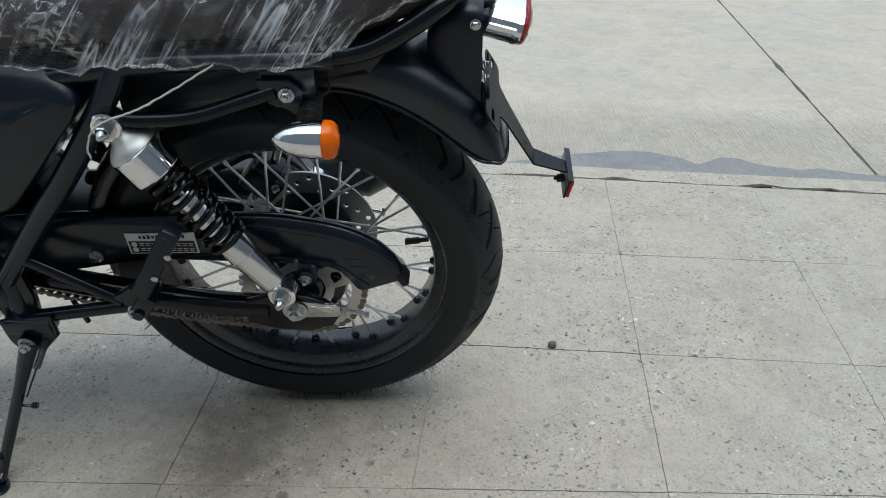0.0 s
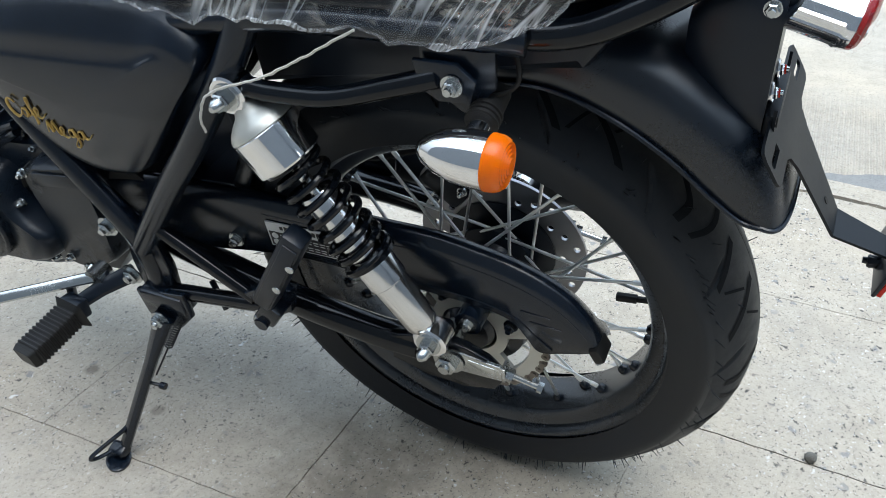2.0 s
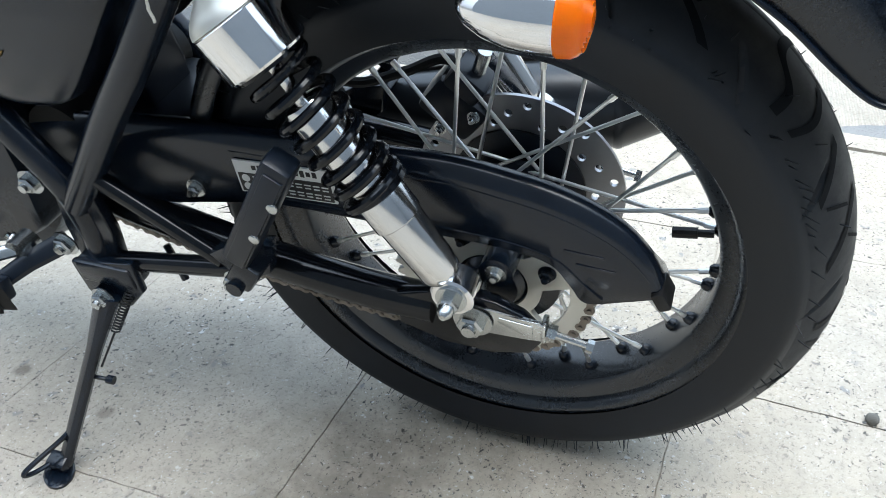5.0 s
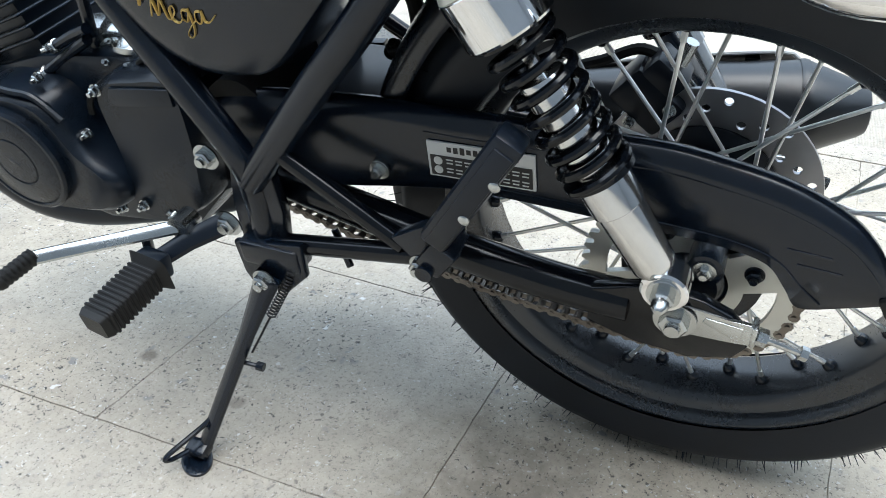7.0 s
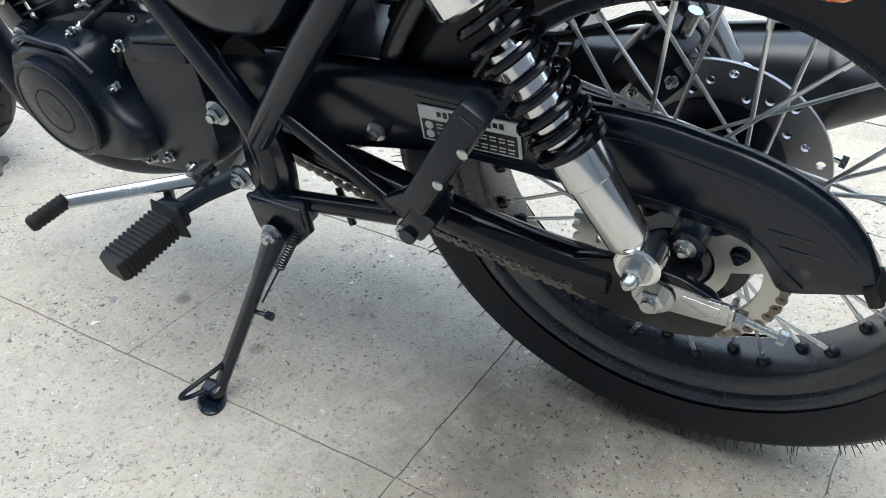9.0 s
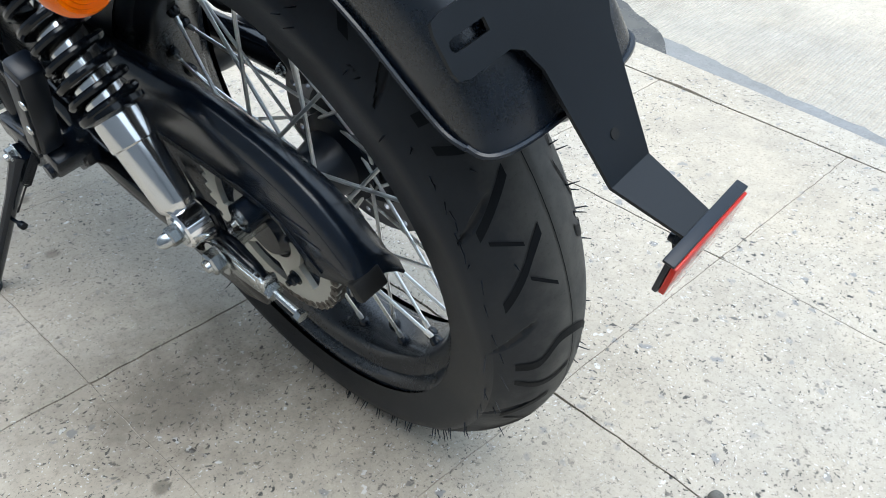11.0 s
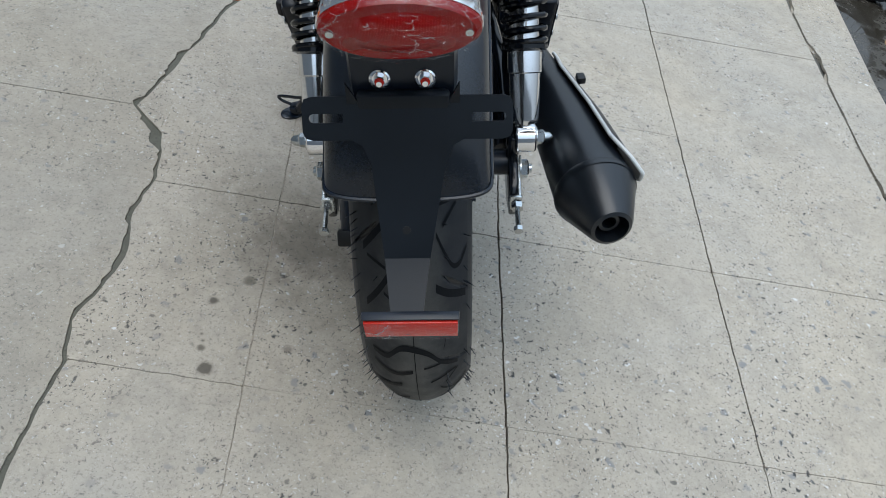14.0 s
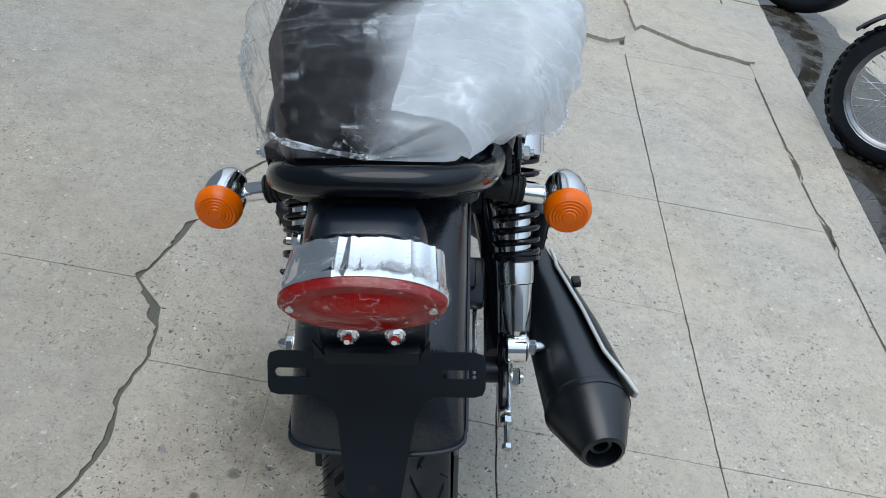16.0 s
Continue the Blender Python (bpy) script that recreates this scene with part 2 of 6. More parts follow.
def crease_film(name, scale, width, white):
    """Clear film drawn tight: see-through, with thin white crease lines."""
    n = Nodes(name)
    vec = n.place((0.55, 1.6, 1.3), world_space=False)
    bent, push = n.add("VectorMath"), n.add("VectorMath")
    bent.operation, push.operation = "ADD", "SCALE"
    wave = n.add("TexNoise", Scale=60.0, Detail=2.0)
    n.link(vec, wave.inputs["Vector"])
    push.inputs["Scale"].default_value = 0.02
    n.link(wave.outputs["Color"], push.inputs[0])
    n.link(vec, bent.inputs[0])
    n.link(push.outputs[0], bent.inputs[1])
    vec = bent.outputs[0]
    lines = 0.0
    for k in (1.0, 2.3):
        v = n.add("TexVoronoi", Scale=scale * k)
        v.feature = "DISTANCE_TO_EDGE"
        n.link(vec, v.inputs["Vector"])
        lines = n.math("ADD", n.math("MULTIPLY", n.ramp(v.outputs["Distance"], (0.0, 1.0), (width * k, 0.0)), n.ramp(n.noise(45 * k, 2, 0.5, vec), (0.46, 0.0), (0.60, 1.0))), lines)
    clear, milk, shine = n.add("BsdfTransparent"), n.add("BsdfDiffuse"), n.add("BsdfGlossy", Roughness=0.05)
    milk.inputs["Color"].default_value = (0.90, 0.93, 0.95, 1)
    bump = n.add("Bump", Strength=0.8, Distance=0.002)
    n.link(lines, bump.inputs["Height"])
    n.link(bump.outputs[0], shine.inputs["Normal"])
    one, last = n.add("MixShader", Fac=0.015), n.add("MixShader")
    n.link(clear.outputs[0], one.inputs[1])
    n.link(shine.outputs[0], one.inputs[2])
    n.link(n.math("MINIMUM", n.math("MULTIPLY", lines, white), 0.8), last.inputs[0])
    n.link(one.outputs[0], last.inputs[1])
    n.link(milk.outputs[0], last.inputs[2])
    n.link(last.outputs[0], n.tree.nodes["Material Output"].inputs["Surface"])
    return n.mat


LAMPWRAP = crease_film("thin_lamp_film", 38.0, 0.010, 0.34)


def concrete(name, base, chip_amount, stains_shade=(), ribs=False, wet=False):
    n = Nodes(name)
    vec = n.place()
    big, mid, fine = n.noise(1.3, 5, 0.65, vec), n.noise(8, 6, 0.7, vec), n.noise(170, 5, 0.75, vec)
    speck, blot = n.noise(420, 3, 0.7, vec), n.noise(34, 5, 0.7, vec)
    warm, cool, dark = (base[0] * 1.06, base[1] * 1.03, base[2] * 0.98), (base[0] * 0.95, base[1] * 0.97, base[2] * 1.0), tuple(c * 0.6 for c in base)
    col = n.mix(n.ramp(big, (0.38, 0.0), (0.62, 1.0)), cool, warm)
    col = n.mix(n.ramp(mid, (0.46, 0.0), (0.72, 0.45)), col, dark)
    col = n.mix(n.ramp(blot, (0.5, 0.0), (0.72, 0.40)), col, dark)
    col = n.mix(n.ramp(blot, (0.30, 0.35), (0.46, 0.0)), col, tuple(c * 1.25 for c in base))
    col = n.mix(n.ramp(fine, (0.34, 0.75), (0.47, 0.0)), col, tuple(c * 0.5 for c in base))
    smear = n.noise(2.4, 6, 0.72, vec)
    col = n.mix(n.ramp(smear, (0.46, 0.0), (0.66, 0.30)), col, tuple(c * 0.72 for c in base))
    col = n.mix(n.ramp(speck, (0.56, 0.0), (0.70, 0.5)), col, tuple(c * 1.25 for c in base))
    if chip_amount:
        warp = n.add("VectorMath")
        warp.operation = "ADD"
        nz = n.add("TexNoise", Scale=70.0, Detail=3.0)
        n.link(vec, nz.inputs["Vector"])
        sc = n.add("VectorMath")
        sc.operation = "SCALE"
        sc.inputs["Scale"].default_value = 0.024
        n.link(nz.outputs["Color"], sc.inputs[0])
        n.link(vec, warp.inputs[0])
        n.link(sc.outputs[0], warp.inputs[1])
        pits = 0.0
        patch = n.ramp(n.noise(3.2, 4, 0.65, vec), (0.40, 0.24), (0.57, 1.0))
        for scale, lo, hi, tone, keep in ((60, 0.16, 0.24, 0.64, 0.94), (52, 0.12, 0.22, 0.11, 0.90), (48, 0.20, 0.34, 0.24, 0.88), (150, 0.18, 0.30, 0.68, 0.91), (44, 0.09, 0.18, 0.06, 0.66), (72, 0.12, 0.22, 0.06, 0.70), (130, 0.16, 0.28, 0.06, 0.74), (260, 0.2, 0.36, 0.06, 0.74), (330, 0.2, 0.4, 0.64, 0.90)):
            v = n.add("TexVoronoi", Scale=float(scale))
            n.link(warp.outputs[0], v.inputs["Vector"])
            inside = n.ramp(v.outputs["Distance"], (lo, 1.0), (hi, 0.0))
            sep = n.add("SeparateColor")
            n.link(v.outputs["Color"], sep.inputs[0])
            pick = n.ramp(sep.outputs[0], (keep - 0.01, 0.0), (keep, 1.0))
            f = n.math("MULTIPLY", n.math("MULTIPLY", inside, pick), n.math("MULTIPLY", patch, chip_amount))
            if tone < 0.1:
                pits = n.math("ADD", f, pits)
            col = n.mix(f, col, (tone, tone * 0.99, tone * (1.04 if tone == 0.27 else 0.95)))
    rough = n.ramp(mid, (0.3, 0.75), (0.7, 0.95))
    # Spots darken the colour: real stains, and shade close to the rear wheel.
    for (x, y, r, tone, soft) in stains_shade:
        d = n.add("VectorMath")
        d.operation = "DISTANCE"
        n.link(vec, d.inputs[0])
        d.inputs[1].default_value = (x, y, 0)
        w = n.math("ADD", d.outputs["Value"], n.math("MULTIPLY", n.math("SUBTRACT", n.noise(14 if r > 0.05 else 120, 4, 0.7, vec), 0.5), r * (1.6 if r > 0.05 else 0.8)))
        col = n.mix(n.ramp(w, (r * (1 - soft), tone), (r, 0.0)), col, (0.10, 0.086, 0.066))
    n.set(Roughness=rough, Base_Color=col)
    height = n.math("ADD", n.math("MULTIPLY", fine, 0.6), n.math("MULTIPLY", mid, 0.8))
    if chip_amount:
        height = n.math("SUBTRACT", height, n.math("MULTIPLY", pits, 0.9))
    if ribs:
        wv = n.add("TexWave", Scale=24.0, Distortion=1.5, Detail=2.0)
        wv.bands_direction = "Y"
        n.link(vec, wv.inputs["Vector"])
        part_ = n.add("SeparateXYZ")
        n.link(vec, part_.inputs[0])
        inward = n.math("SUBTRACT", part_.outputs["X"], n.math("MULTIPLY", part_.outputs["Y"], 0.145))
        near = n.ramp(n.math("MULTIPLY", inward, 0.25), (0.49, 1.0), (0.55, 0.12))
        ribs_ = n.math("MULTIPLY", wv.outputs["Fac"], near)
        height = n.math("ADD", height, n.math("MULTIPLY", ribs_, 3.5))
        col = n.mix(n.math("MULTIPLY", ribs_, 0.14), col, tuple(c * 0.55 for c in base))
        n.set(Base_Color=col)
    n.bump(height, 0.75, 0.0016)
    return n.mat


# Broad spots beside the rear wheel: brown dirt and shade mixed into the colour.
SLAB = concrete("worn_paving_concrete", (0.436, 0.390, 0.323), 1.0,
                stains_shade=((0.05, -0.09, 0.24, 0.46, 0.95), (0.04, -0.10, 0.11, 0.5, 0.9), (0.10, -0.05, 0.12, 0.35, 0.9), (-0.04, 0.02, 0.10, 0.25, 0.9), (0.13, -0.16, 0.12, 0.3, 0.9), (-0.072, -0.245, 0.0085, 0.85, 0.4), (-0.025, -0.197, 0.011, 0.75, 0.4), (-0.07, -0.245, 0.006, 0.6, 0.4),
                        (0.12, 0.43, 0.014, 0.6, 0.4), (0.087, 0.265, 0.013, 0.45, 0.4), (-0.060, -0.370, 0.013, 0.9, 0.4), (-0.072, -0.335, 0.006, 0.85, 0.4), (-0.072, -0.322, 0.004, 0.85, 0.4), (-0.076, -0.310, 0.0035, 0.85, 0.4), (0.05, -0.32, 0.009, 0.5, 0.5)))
APRON = concrete("old_apron_concrete", (0.386, 0.346, 0.287), 0.7)
ROAD = concrete("ribbed_road_concrete", (0.482, 0.432, 0.358), 0.15, ribs=True)
WETROAD = concrete("damp_road_concrete", (0.24, 0.24, 0.235), 0.15)
DIRT = concrete("joint_dirt", (0.13, 0.125, 0.11), 0.0)
MOSS = concrete("earth_and_moss", (0.115, 0.112, 0.088), 0.0)
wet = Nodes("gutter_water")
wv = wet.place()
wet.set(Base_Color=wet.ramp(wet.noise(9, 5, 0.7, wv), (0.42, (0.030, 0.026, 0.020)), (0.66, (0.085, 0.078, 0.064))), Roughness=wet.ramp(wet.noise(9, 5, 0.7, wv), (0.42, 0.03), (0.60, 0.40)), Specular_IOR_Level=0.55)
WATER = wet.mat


# ---- mesh helpers ----
def V(*a):
    return Vector(a)


def spline(pts, steps=8, closed=False):
    """A smooth line through the points."""
    pts = [Vector(p) for p in pts]
    out, n = [], len(pts)
    for i in range(n if closed else n - 1):
        p = [pts[(i + k) % n] if closed else pts[min(max(i + k, 0), n - 1)] for k in (-1, 0, 1, 2)]
        for s in range(steps):
            t = s / steps
            out.append(0.5 * ((2 * p[1]) + (p[2] - p[0]) * t + (2 * p[0] - 5 * p[1] + 4 * p[2] - p[3]) * t * t + (3 * p[1] - p[0] - 3 * p[2] + p[3]) * t ** 3))
    return out if closed else out + [pts[-1]]


def loft(bm, rings, closed=True, caps=True):
    """Faces between rings of points."""
    vs = [[bm.verts.new(p) for p in r] for r in rings]
    m = len(rings[0])
    for a, b in zip(vs, vs[1:]):
        for i in range(m if closed else m - 1):
            bm.faces.new((a[i], a[(i + 1) % m], b[(i + 1) % m], b[i]))
    if caps and closed:
        bm.faces.new(vs[0][::-1])
        bm.faces.new(vs[-1])
    return vs


def sweep(bm, pts, r, seg=12, flat=1.0, closed=False):
    """A tube along points; r is a radius or one for each point."""
    pts = [Vector(p) for p in pts]
    n = len(pts)
    rs = r if isinstance(r, (list, tuple)) else [r] * n
    up, rings = None, []
    for i, p in enumerate(pts):
        d = (pts[(i + 1) % n] - pts[i - 1]) if closed else (pts[min(i + 1, n - 1)] - pts[max(i - 1, 0)])
        d.normalize()
        up = (up - d * up.dot(d)) if up else d.orthogonal()
        up.normalize()
        side = d.cross(up)
        rings.append([p + (up * math.cos(a) + side * math.sin(a) * flat) * rs[i] for a in (2 * math.pi * k / seg for k in range(seg))])
    if closed:
        vs = [[bm.verts.new(q) for q in ring] for ring in rings]
        for a, b in zip(vs, vs[1:] + vs[:1]):
            for i in range(seg):
                bm.faces.new((a[i], a[(i + 1) % seg], b[(i + 1) % seg], b[i]))
    else:
        loft(bm, rings)


def lathe(bm, profile, origin, axis, seg=48, caps=False, closed_profile=False, sx=1.0):
    """Turn (along, radius) pairs round an axis."""
    axis = Vector(axis).normalized()
    u = axis.orthogonal().normalized() if abs(axis.x) < 0.9 else Vector((0, 1, 0))
    u = (u - axis * u.dot(axis)).normalized()
    w = axis.cross(u)
    o = Vector(origin)
    rings = [[o + axis * a + (u * math.cos(t) * sx + w * math.sin(t)) * max(r, 1e-4) for t in (2 * math.pi * k / seg for k in range(seg))] for a, r in profile]
    if closed_profile:
        rings.append(rings[0])
        loft(bm, rings, caps=False)
    else:
        loft(bm, rings, caps=caps)


def rod(bm, p0, p1, r, seg=12, r1=None):
    lathe(bm, [(0, r), ((Vector(p1) - Vector(p0)).length, r if r1 is None else r1)], p0, Vector(p1) - Vector(p0), seg, caps=True)


def box(bm, centre, size, rot=(0, 0, 0), bevel=0.0, seg=2):
    m = pose(*centre, *rot) @ Matrix.Diagonal((*size, 1))
    geo = bmesh.ops.create_cube(bm, size=1, matrix=m)
    if bevel:
        edges = list({e for v in geo["verts"] for e in v.link_edges})
        bmesh.ops.bevel(bm, geom=edges, offset=bevel, segments=seg, affect="EDGES", profile=0.5)


def plate(bm, outline, x0, x1, bevel=0.0, axis="x"):
    """A flat piece with an outline of (y, z) pairs between two x; axis 'y': (x, z) pairs between two y; 'z': (x, y)."""
    def at(a, b, c):
        return {"x": (c, a, b), "y": (a, c, b), "z": (a, b, c)}[axis]
    lo, hi = [bm.verts.new(at(a, b, x0)) for a, b in outline], [bm.verts.new(at(a, b, x1)) for a, b in outline]
    faces = [bm.faces.new(lo[::-1]), bm.faces.new(hi)]
    n = len(outline)
    for i in range(n):
        faces.append(bm.faces.new((lo[i], lo[(i + 1) % n], hi[(i + 1) % n], hi[i])))
    if bevel:
        edges = [e for f in faces[:2] for e in f.edges]
        bmesh.ops.bevel(bm, geom=list(set(edges)), offset=bevel, segments=2, affect="EDGES", profile=0.5)


def hexbolt(bm, p, axis, r=0.008, h=0.007, washer=1.3):
    axis = Vector(axis).normalized()
    p = Vector(p)
    if washer:
        lathe(bm, [(0, r * washer), (0.0018, r * washer)], p, axis, 20, caps=True)
        p = p + axis * 0.0018
    lathe(bm, [(0, r), (h * 0.8, r), (h, r * 0.82)], p, axis, 6, caps=True)
    lathe(bm, [(h, r * 0.55), (h + 0.004, r * 0.5)], p, axis, 12, caps=True)


def part(name, bm, material, parent, label="", smooth=35.0):
    """Link a bmesh as one mesh under a thing or a part, in its parent's space."""
    bmesh.ops.recalc_face_normals(bm, faces=bm.faces)
    me = bpy.data.meshes.new(name)
    bm.to_mesh(me)
    bm.free()
    me.materials.append(material)
    if smooth:
        for f in me.polygons:
            f.use_smooth = True
        me.set_sharp_from_angle(angle=radians(smooth))
    ob = new(name, me)
    ob.parent = parent
    return tagged(ob, label) if label else ob


def B():
    return bmesh.new()


def mirror(p):
    return (-p[0], p[1], p[2])


# ---- the ground ----
def line(y, *pairs):
    """A joint's x at y, straight between the given (y, x) pairs and beyond them."""
    (ya, xa), (yb, xb) = pairs[:2] if y < pairs[0][0] else pairs[-2:]
    if y < pairs[0][0] or y > pairs[-1][0]:
        return xa + (xb - xa) * (y - ya) / (yb - ya)
    return float(np.interp(y, [p[0] for p in pairs], [p[1] for p in pairs]))


def kerb_in(y):
    return line(y, (-1.57, 1.09), (-0.6, 1.215), (0.0, 1.270), (0.7, 1.326), (1.1, 1.356), (2.8, 1.545))


def kerb_out(y):
    return line(y, (-1.5, 1.185), (-0.9, 1.262), (0.05, 1.400), (0.9, 1.500), (2.9, 1.765))


def column(i, y):
    """The long joints: 0 beside the stand, then outwards to the kerb."""
    return (-0.003, line(y, (-1.24, 0.319), (-0.475, 0.375), (0.0, 0.389), (0.5, 0.412), (1.3, 0.456)),
            line(y, (-1.4, 0.698), (-0.43, 0.777), (0.0, 0.800), (0.85, 0.854), (1.8, 0.920)), kerb_in(y))[i]


def row(k, x):
    """The cross joints, a little askew."""
    if k < -3 or k > 4:
        return row(-3, x) + 0.39 * (k + 3) if k < -3 else row(4, x) + 0.42 * (k - 4)
    a = (-1.160, -0.777, -0.392, -0.006, 0.404, 0.836, 1.305, 1.80)[k + 3]
    b = (-1.218, -0.826, -0.438, -0.033, 0.385, 0.848, 1.335, 1.84)[k + 3]
    return a + (b - a) * x / 0.8


def crack(y):
    """The broken edge between the slabs and the old apron."""
    ys = (-3.0, -1.2, -0.5, -0.38, -0.29, -0.17, -0.10, 0.0, 0.125, 0.197, 0.35, 0.44, 0.6, 0.73, 1.2, 4.0)
    xs = (-0.30, -0.27, -0.258, -0.245, -0.253, -0.211, -0.236, -0.216, -0.229, -0.295, -0.255, -0.232, -0.20, -0.132, -0.12, -0.1)
    x = float(np.interp(y, ys, xs))
    return x + 0.008 * noise.noise((y * 14, 3.1, 0)) + 0.005 * noise.noise((y * 45, 1.1, 0)) + 0.0025 * noise.noise((y * 120, 5.1, 0))


def crack_width(y):
    w = 0.0045 + 0.006 * max(0, noise.noise((y * 9, 9.3, 0)))
    for y0, half, most in ((0.135, 0.04, 0.017), (0.105, 0.02, 0.012), (0.36, 0.05, 0.013), (-0.17, 0.04, 0.010), (0.21, 0.02, 0.012), (0.5, 0.05, 0.003), (-0.08, 0.03, 0.006)):
        w += most * max(0, 1 - ((y - y0) / half) ** 2) ** 0.7
    return 0.82 * w * (1 + 0.45 * noise.noise((y * 70, 2.7, 0)))


ground = part("ground", (lambda b: (bmesh.ops.create_grid(b, x_segments=1, y_segments=1, size=150, matrix=pose(0, 0, -0.075)), b)[1])(B()), DIRT, None)
tagged(ground, "pale concrete ground reaching away on all sides", "ground", kind="structure")

bm = B()
xs = [1.0 + 0.05 * i for i in range(161)]


def road_joint(x, s):
    w = 0.004 + 0.016 * max(0, noise.noise((x * 5, 2.2, 0)) - 0.1) + 0.003 * noise.noise((x * 25, s * 4, 0))
    return -1.66 - 0.085 * (x - 1.2) + s * w


plate(bm, [(9.0, -8), (kerb_out(-8) - 0.02, -8)] + [(x, road_joint(x, -1)) for x in xs], -0.07, -0.045, axis="z")
part_far = part("road_slab", bm, ROAD, None)
bm = B()
plate(bm, [(x, road_joint(x, 1)) for x in xs[::-1]] + [(kerb_out(y) - 0.02, y) for y in (-1.5, 0, 1.5, 3, 8)] + [(9.0, 8)], -0.07, -0.045, axis="z")
road = tagged(part("road", bm, ROAD, None), "ribbed pale concrete road with damp gutter", "road", kind="structure")
part_far.parent = road

bm = B()
ys = [-2.6 + 0.015 * i for i in range(190)]
damp_y = (-1.68, -1.59, -1.52, -1.465, -1.345, -1.29, -1.24, -1.165, -1.12, -1.02, -0.92, -0.77, -0.59, -0.2, 0.3)
damp_w = (0.155, 0.159, 0.195, 0.17, 0.198, 0.247, 0.241, 0.17, 0.224, 0.27, 0.256, 0.20, 0.117, 0.14, 0.20)
edge = [(kerb_out(y) + float(np.interp(y, damp_y, damp_w)) + 0.014 * noise.noise((y * 11, 4, 0)) + 0.010 * noise.noise((y * 34, 2, 0)), y) for y in ys]
plate(bm, [(kerb_out(y) - 0.01, y) for y in ys[::-1]] + edge, -0.046, -0.0415, axis="z")
damp = tagged(part("damp_patch", bm, WETROAD, None), "damp grey strip of concrete along the kerb", "damp strip", kind="structure")

bm = B()
ys = [0.0 + 0.03 * i for i in range(150)]
wide = [float(np.interp(y, (0, 0.15, 0.6, 1.0, 1.6, 2.4, 4.5), (0.02, 0.2, 0.42, 0.50, 0.6, 0.45, 0.3))) for y in ys]
edge = [(kerb_out(y) + w + 0.06 * noise.noise((y * 4, 7, 0)) + 0.02 * noise.noise((y * 15, 2, 0)), y) for y, w in zip(ys, wide)]
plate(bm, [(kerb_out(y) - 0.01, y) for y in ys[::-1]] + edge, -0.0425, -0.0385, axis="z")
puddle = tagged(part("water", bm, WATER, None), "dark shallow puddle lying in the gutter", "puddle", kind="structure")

# Bedding that shows in the joints.
bm = B()
plate(bm, [(kerb_in(y), y) for y in (-6, 0, 6)] + [(-6, 6), (-6, -6)], -0.14, -0.011, axis="z")
tagged(part("bedding", bm, DIRT, None), "dark earth in the joints of the pavement", "bedding", kind="structure")

bm = B()
run = [-6 + 0.25 * i for i in range(49)]
for lo_, hi_ in ((lambda y: crack(max(-3, min(4, y))) + 0.020, lambda y: column(1, y) - 0.012), (lambda y: column(1, y) + 0.012, lambda y: column(2, y) - 0.012), (lambda y: column(2, y) + 0.012, lambda y: kerb_in(y) - 0.04)):
    plate(bm, [(lo_(y), y) for y in run] + [(hi_(y), y) for y in run[::-1]], -0.012, -0.0020, axis="z")
tagged(part("joint_filler", bm, APRON, None), "pale sand and cement packed in the cross joints", "joint filler", kind="structure")

bm = B()
run = [-3 + 0.02 * i for i in range(350)]
plate(bm, [(crack(y) - 0.07, y) for y in run] + [(crack(y) + 0.012, y) for y in run[::-1]], -0.0105, -0.0032, axis="z")
tagged(part("crack_filler", bm, MOSS, None), "dark earth and moss filling the long crack", "crack", kind="structure")

bm = B()
cy = [-6 + 0.01 * i for i in range(1200)]
left_edge = [(crack(max(-3, min(4, y))) - 0.001 - crack_width(y), y) for y in cy]
cut = crack(0.2) - 0.006
a, b_ = [p for p in left_edge if p[1] < 0.2] + [(cut, 0.1995)], [(cut, 0.2002)] + [p for p in left_edge if p[1] >= 0.203]
plate(bm, a + [(-6, 0.25), (-6, -6)], -0.1, 0.0, axis="z")
apron = tagged(part("pavement_apron", bm, APRON, None), "old worn concrete apron with a broken edge", "pavement", kind="structure")
bm = B()
plate(bm, b_ + [(-6, 6), (-6, 0.2512)], -0.1, 0.001, axis="z")
part("apron_slab", bm, APRON, apron)

pavement = new("pavement", None)
tagged(pavement, "worn square concrete paving slabs with open joints", "pavement", kind="structure")


